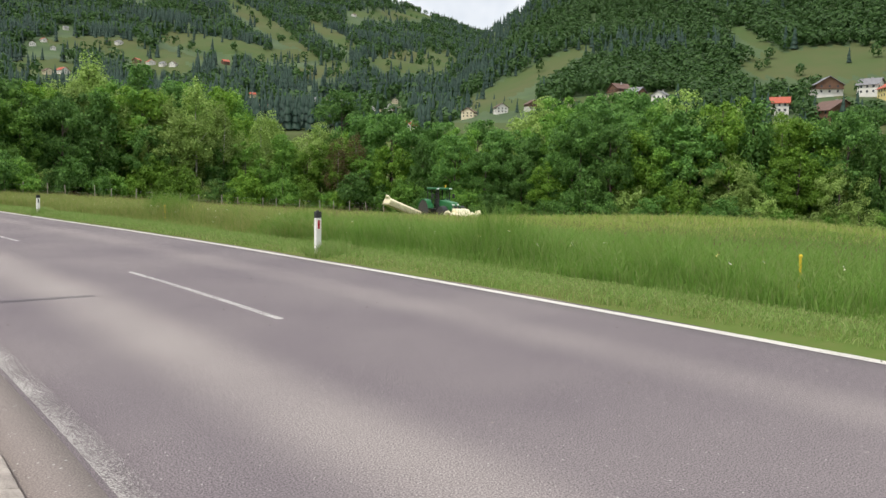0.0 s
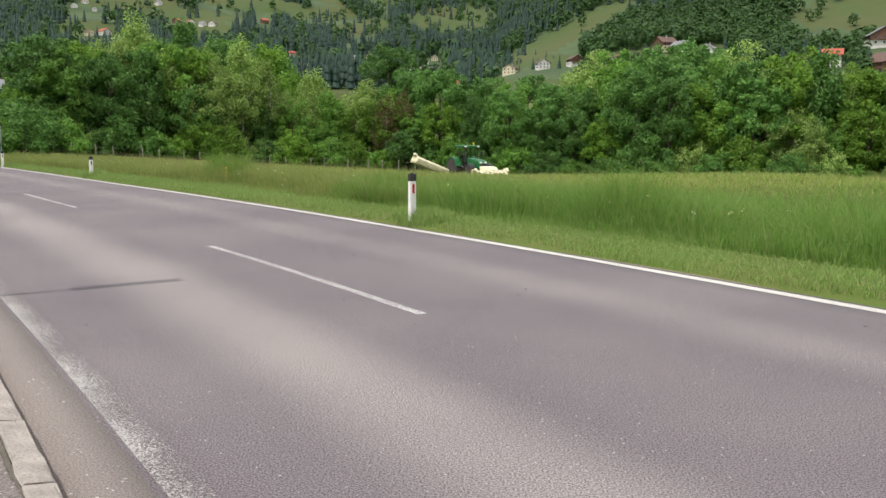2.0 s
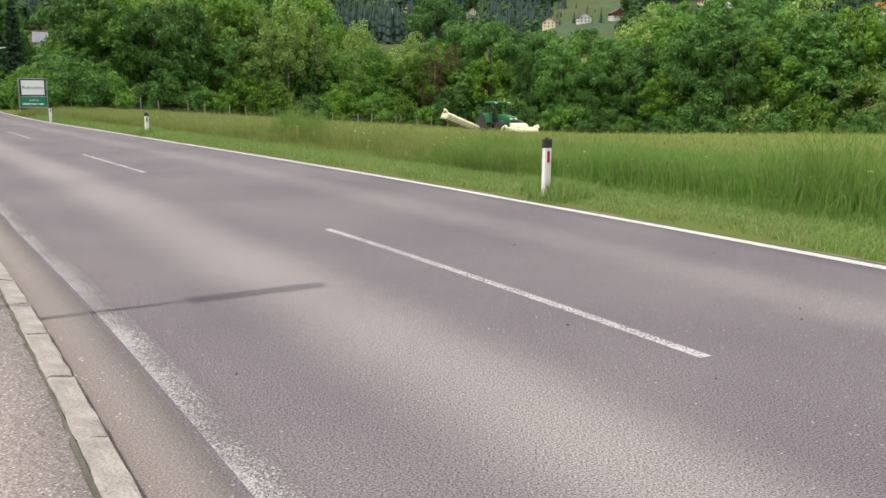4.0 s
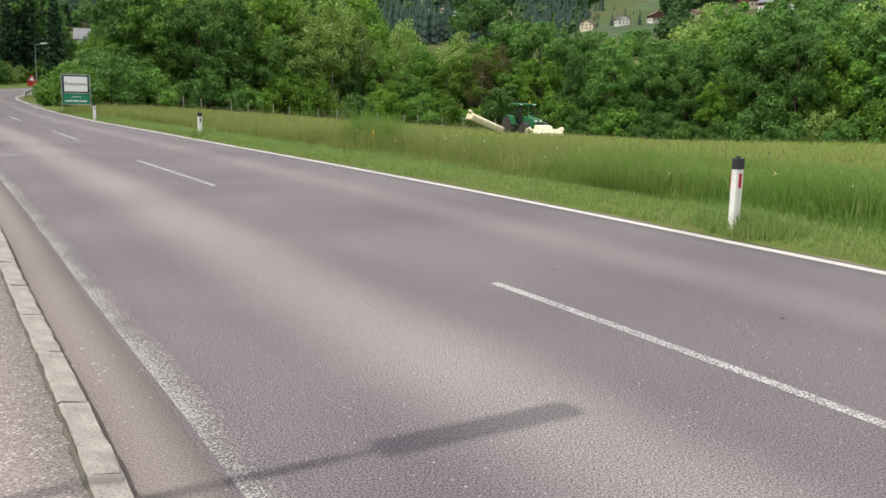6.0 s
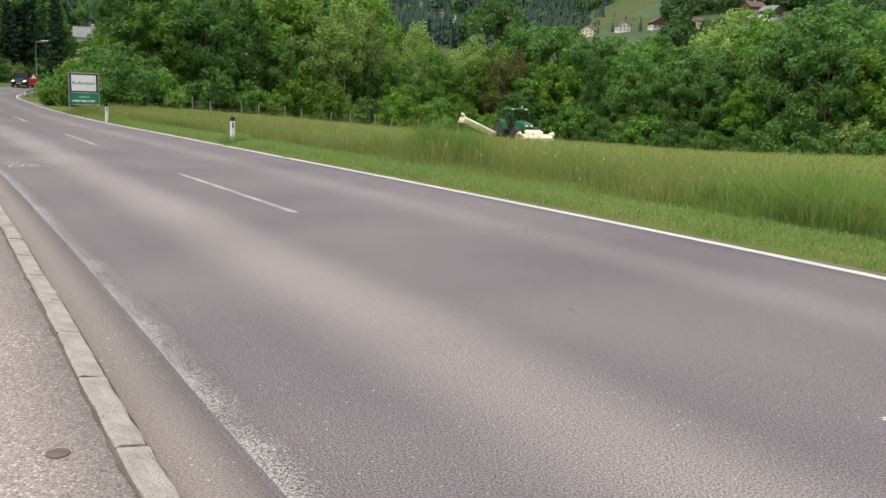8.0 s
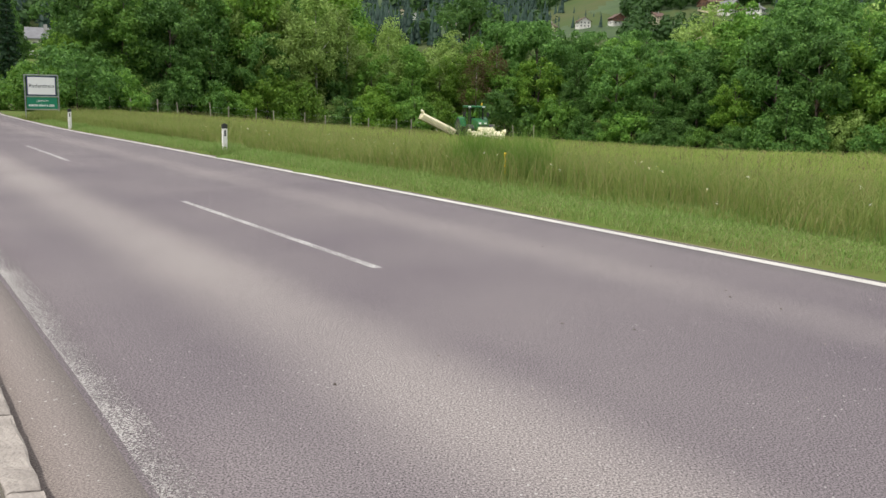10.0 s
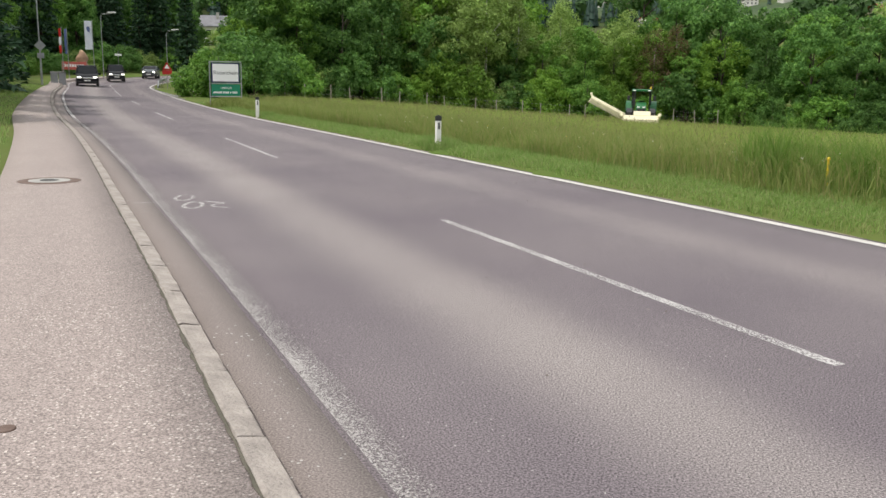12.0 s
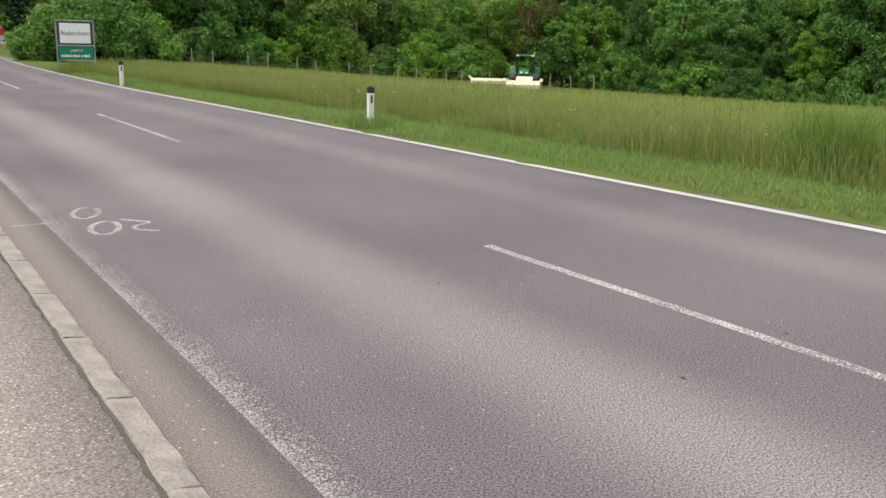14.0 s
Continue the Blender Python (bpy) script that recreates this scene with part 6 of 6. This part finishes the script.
def car(name, paint, label, length=4.5, width=1.86, height=1.68, pickup=False, lights=True):
    """A car; +x is ahead, the ground at z = 0."""
    o = thing(name, pose(0, 0, 0), label, "car", "cars coming round the bend")
    L, W, H = length / 2, width / 2, height
    bm = bmesh.new()
    low = [(-L, 0.42), (-L + 0.06, 0.24), (L - 0.14, 0.22), (L - 0.01, 0.40), (L, 0.66), (L - 0.07, 0.86), (L - 0.26, 0.99), (L - 0.62, 1.07), (L - 1.05, 1.12), (-L + 0.12, 1.14), (-L, 0.90)]
    t = bmesh.new()
    prism(t, low, "y", -W, W, 0.13)
    for v in t.verts:                                   # the nose narrows, the flanks lean in
        v.co.y *= (1 - 0.10 * max(0, (v.co.x - L + 0.9) / 0.9)) * (1 - 0.06 * max(0, v.co.z - 0.75))
    join(bm, t)
    body = part("body", bm, paint, o)
    bm = bmesh.new()
    back = -L + (1.6 if pickup else 0.15)
    top = [(back, 1.06), (L - 1.0, 1.06), (L - 1.85, H), (back + 0.28, H)]
    t = bmesh.new()
    prism(t, top, "y", -W * 0.93, W * 0.93, 0.0)
    for v in t.verts:
        if v.co.z > 1.2:
            v.co.y *= 0.80
    bmesh.ops.bevel(t, geom=t.edges[:], offset=0.09, segments=2, affect="EDGES")
    join(bm, t)
    part("cabin", bm, CAR_GLASS, o, "dark window glass")
    bm = bmesh.new()
    t = bmesh.new()
    prism(t, [(back + 0.30, H - 0.03), (L - 1.90, H - 0.03), (L - 2.05, H + 0.03), (back + 0.42, H + 0.03)], "y", -W * 0.78, W * 0.78, 0.015)
    join(bm, t)
    part("roof", bm, paint, o)
    for y in (-1, 1):
        for xa, za, xb, zb in ((L - 0.98, 1.06, L - 1.86, H - 0.02), (back + 0.02, 1.04, back + 0.36, H - 0.02), (-0.1, 1.04, -0.15, H - 0.02)):
            bm = bmesh.new()
            tube(bm, [(xa, y * W * 0.94, za), (xb, y * W * 0.775, zb)], 0.055, 6)
            part("pillar", bm, paint, o)
        bm = bmesh.new()
        box(bm, L - 0.16, L - 0.01, y * W * 0.68 - 0.17, y * W * 0.68 + 0.17, 0.70, 0.85, 0.05)
        part("headlight", bm, HEADLIGHT if lights else LAMP_WHITE, body)
        bm = bmesh.new()
        box(bm, L - 1.55, L - 1.35, y * (W + 0.10) - 0.10, y * (W + 0.10) + 0.10, 1.02, 1.17, 0.03)
        part("mirror", bm, paint, o)
        bm = bmesh.new()
        box(bm, -L - 0.01, -L + 0.06, y * W * 0.85 - 0.1, y * W * 0.85 + 0.1, 0.75, 1.0, 0.02)
        part("tail_light", bm, SIGN_RED, body)
    bm = bmesh.new()
    box(bm, L - 0.05, L + 0.02, -0.48, 0.48, 0.62, 0.82, 0.03)
    gr = part("grille", bm, BLACK, body)
    bm = bmesh.new()
    box(bm, L + 0.005, L + 0.03, -0.45, 0.45, 0.66, 0.78, 0.02)
    part("chrome_bar", bm, CHROME, gr)
    bm = bmesh.new()
    box(bm, L - 0.02, L + 0.03, -0.27, 0.27, 0.44, 0.56, 0.006)
    part("number_plate", bm, PLATE, body)
    bm = bmesh.new()
    box(bm, L - 0.12, L + 0.015, -W * 0.8, W * 0.8, 0.30, 0.42, 0.03)
    part("bumper", bm, BLACK, body)
    wheels = [(wheel(o, x, y * (W - 0.11), 0.35, 0.22, STEEL, "wheel", 0.66), 0.35) for x in (L - 0.85, -L + 0.85) for y in (-1, 1)]
    return o, wheels


def glow(name, colour, power):
    m = bpy.data.materials.new(name)
    m.use_nodes = True
    p = m.node_tree.nodes["Principled BSDF"]
    p.inputs["Base Color"].default_value = (*colour, 1)
    p.inputs["Emission Color"].default_value = (*colour, 1)
    p.inputs["Emission Strength"].default_value = power
    return m


RUST = mat("rusty_iron", (0.11, 0.07, 0.055), (0.17, 0.12, 0.10), 9, 0.85, bump=0.3)
HEADLIGHT = glow("headlight_glow", (1.0, 0.97, 0.9), 2.5)
TINTED = bpy.data.materials.new("tinted_glass")
TINTED.use_nodes = True
_p = TINTED.node_tree.nodes["Principled BSDF"]
_p.inputs["Base Color"].default_value = (0.86, 0.93, 0.90, 1)
_p.inputs["Transmission Weight"].default_value = 1.0
_p.inputs["Roughness"].default_value = 0.03
_p.inputs["IOR"].default_value = 1.1

delineator(-3.83, 21.75, 0.10, 0.86, RED_REFLECTOR, "white delineator post with black cap and red reflector")
delineator(-18.42, 40.3, 0.10, 0.76, DARK_REFLECTOR, "white delineator post with black cap and grey reflector")
delineator(-29.9, 54.1, 0.09, 0.775, DARK_REFLECTOR, "white delineator post far down the road with black cap")
town_sign()
street_lamp(-9.64, 12.01, math.degrees(math.atan2(0.64, 0.77)), 6.4)
street_lamp(-77.8, 112.1, 30, 8.5 - ground_z(-77.8, 112.1), reach=1.3, head=0.95)
street_lamp(-82.7, 133.9, 30, 7.75 - ground_z(-82.7, 133.9), reach=1.2, head=0.95)
street_lamp(-60.4, 79.4, 20, 9.0)
road_sign_post(-60.1, 79.1, "diamond", 30, 3.75, "diamond road sign seen from behind on a tall pole")
road_sign_post(-61.0, 98.2, "triangle", 32, 2.45, "red-edged triangular warning sign above a red plate")
road_sign_post(-80.9, 119.7, "bar", 30, 4.05, "small white direction plate on a thin post")
bins(-68.0, 90.7)
advert_banner(-76.1, 104.6, 2.5, 38)
statue(-77.4, 107.7, 4.4)
flag(-78.0, 110.7, 7.7 - ground_z(-78.0, 110.7), "banner")
flag(-76.6, 103.4, 6.5 - ground_z(-76.6, 103.4), "stripes")
flag(-76.3, 103.9, 6.5 - ground_z(-76.3, 103.9), "dark")
crash_barrier()
manhole(70.9, -8.25, 0.45)
valve_cap(52.03, -7.72, 0.05)
valve_cap(60.5, -8.5, 0.045)
survey_marks()
road_litter()
stake(42.6, 2.5, 0.54)
stake(65.6, 1.95, 0.52)
meadow_fence()
build_kerb()

TRACTOR, WING, TRACTOR_WHEELS = tractor()
CAR_A, CAR_A_WHEELS = car("car", CAR_BLACK, "black pickup car with lit headlights on the road", 4.9, 1.98, 1.84)
CAR_B, CAR_B_WHEELS = car("car", CAR_BLACK, "dark hatchback car with lit headlights following another", 4.3, 1.74, 1.80)
CAR_C, CAR_C_WHEELS = car("car", CAR_GREY, "grey-green off-road car coming through the bend", 4.2, 1.70, 1.50)
CAR_D, CAR_D_WHEELS = car("car", CAR_WHITE, "white car coming into the bend", 4.3, 1.8, 1.5, lights=False)


def motions():
    """Everything that moves: the tractor and its wing, the cars and the wheels."""
    places = [(0, -2.3, 78.4, -60), (1.5, -4.0, 80.0, -60), (3, -5.8, 81.6, -60), (4, -6.8, 82.8, -60), (6.5, -9.9, 86.0, -60.5), (8, -12.0, 88.3, -62), (10.5, -14.9, 92.4, -74), (11.5, -15.5, 93.8, -83), (12, -15.6, 94.5, -88), (12.5, -15.5, 95.2, -90), (13, -15.5, 95.9, -91), (13.5, -15.5, 96.6, -92), (14, -15.3, 97.4, -92)]
    ts = np.arange(0, 14.01, 0.5)
    px, py, pa = (np.interp(ts, [p[0] for p in places], [p[k] for p in places]) for k in (1, 2, 3))
    rows, roll = [], 0.0
    rolls = []
    for k, t in enumerate(ts):
        x, y = float(px[k]), float(py[k])
        if k:
            step = math.hypot(px[k] - px[k - 1], py[k] - py[k - 1])
            roll -= step
        rolls.append(roll)
        rows.append((float(t), pose(x, y, ground_z(x, y) - 0.02, 0, 0, float(pa[k]))))
    walk(TRACTOR, rows)
    for w, r in TRACTOR_WHEELS:
        base = w.location.copy()
        walk(w, [(float(t), pose(*base, 0, math.degrees(q / r), 0)) for t, q in zip(ts, rolls)])
    tilt = ((0, 21), (6.5, 22), (8.2, 23), (10.5, 26), (12.3, 27), (12.7, 23), (13.0, 18), (13.3, 8), (13.6, 2), (14, 0))
    walk(WING, [(t, pose(-1.35, -1.30, 0.50, -a, 0, 0)) for t, a in tilt])
    lanes = ((CAR_A, CAR_A_WHEELS, -5.45, ((0, 236), (5, 206), (6.5, 187), (7, 181.5), (7.5, 177.5), (8, 175), (10, 171), (10.5, 168.5), (11, 163), (11.5, 155.5), (12, 146.5), (12.5, 138), (13, 129), (13.5, 120), (14, 111))),
             (CAR_B, CAR_B_WHEELS, -4.4, ((0, 232), (8, 207), (10.5, 179), (11, 172), (11.5, 166), (12, 160.5), (12.5, 157), (13, 153.5), (13.5, 147), (14, 138))),
             (CAR_C, CAR_C_WHEELS, -4.4, ((0, 235), (9, 214), (10.5, 189), (11, 181), (11.5, 175.5), (12, 172), (12.5, 170), (13, 167.5), (13.5, 165), (14, 161))),
             (CAR_D, CAR_D_WHEELS, -4.8, ((0, 236), (10.5, 212), (11.5, 199), (12, 192), (12.5, 185), (13, 178.5), (13.5, 175.5), (14, 172))))
    for ob, wheels, n, plan in lanes:
        ss = np.interp(ts, [p[0] for p in plan], [p[1] for p in plan])
        rows = []
        for t, s in zip(ts, ss):
            x, y = lane_xy(s, n)
            rows.append((float(t), pose(float(x), float(y), float(road_z(s, n)) + 0.003, 0, 0, road_heading(max(s - 14, 3)) + 180)))
        walk(ob, rows)
        fine = np.arange(0, 14.001, 1 / 30)
        sf = np.interp(fine, [p[0] for p in plan], [p[1] for p in plan])
        for w, r in wheels:
            base = w.location.copy()
            walk(w, [(float(t), pose(*base, 0, math.degrees((sf[0] - s) / r) % 360, 0)) for t, s in zip(fine, sf)])


motions()
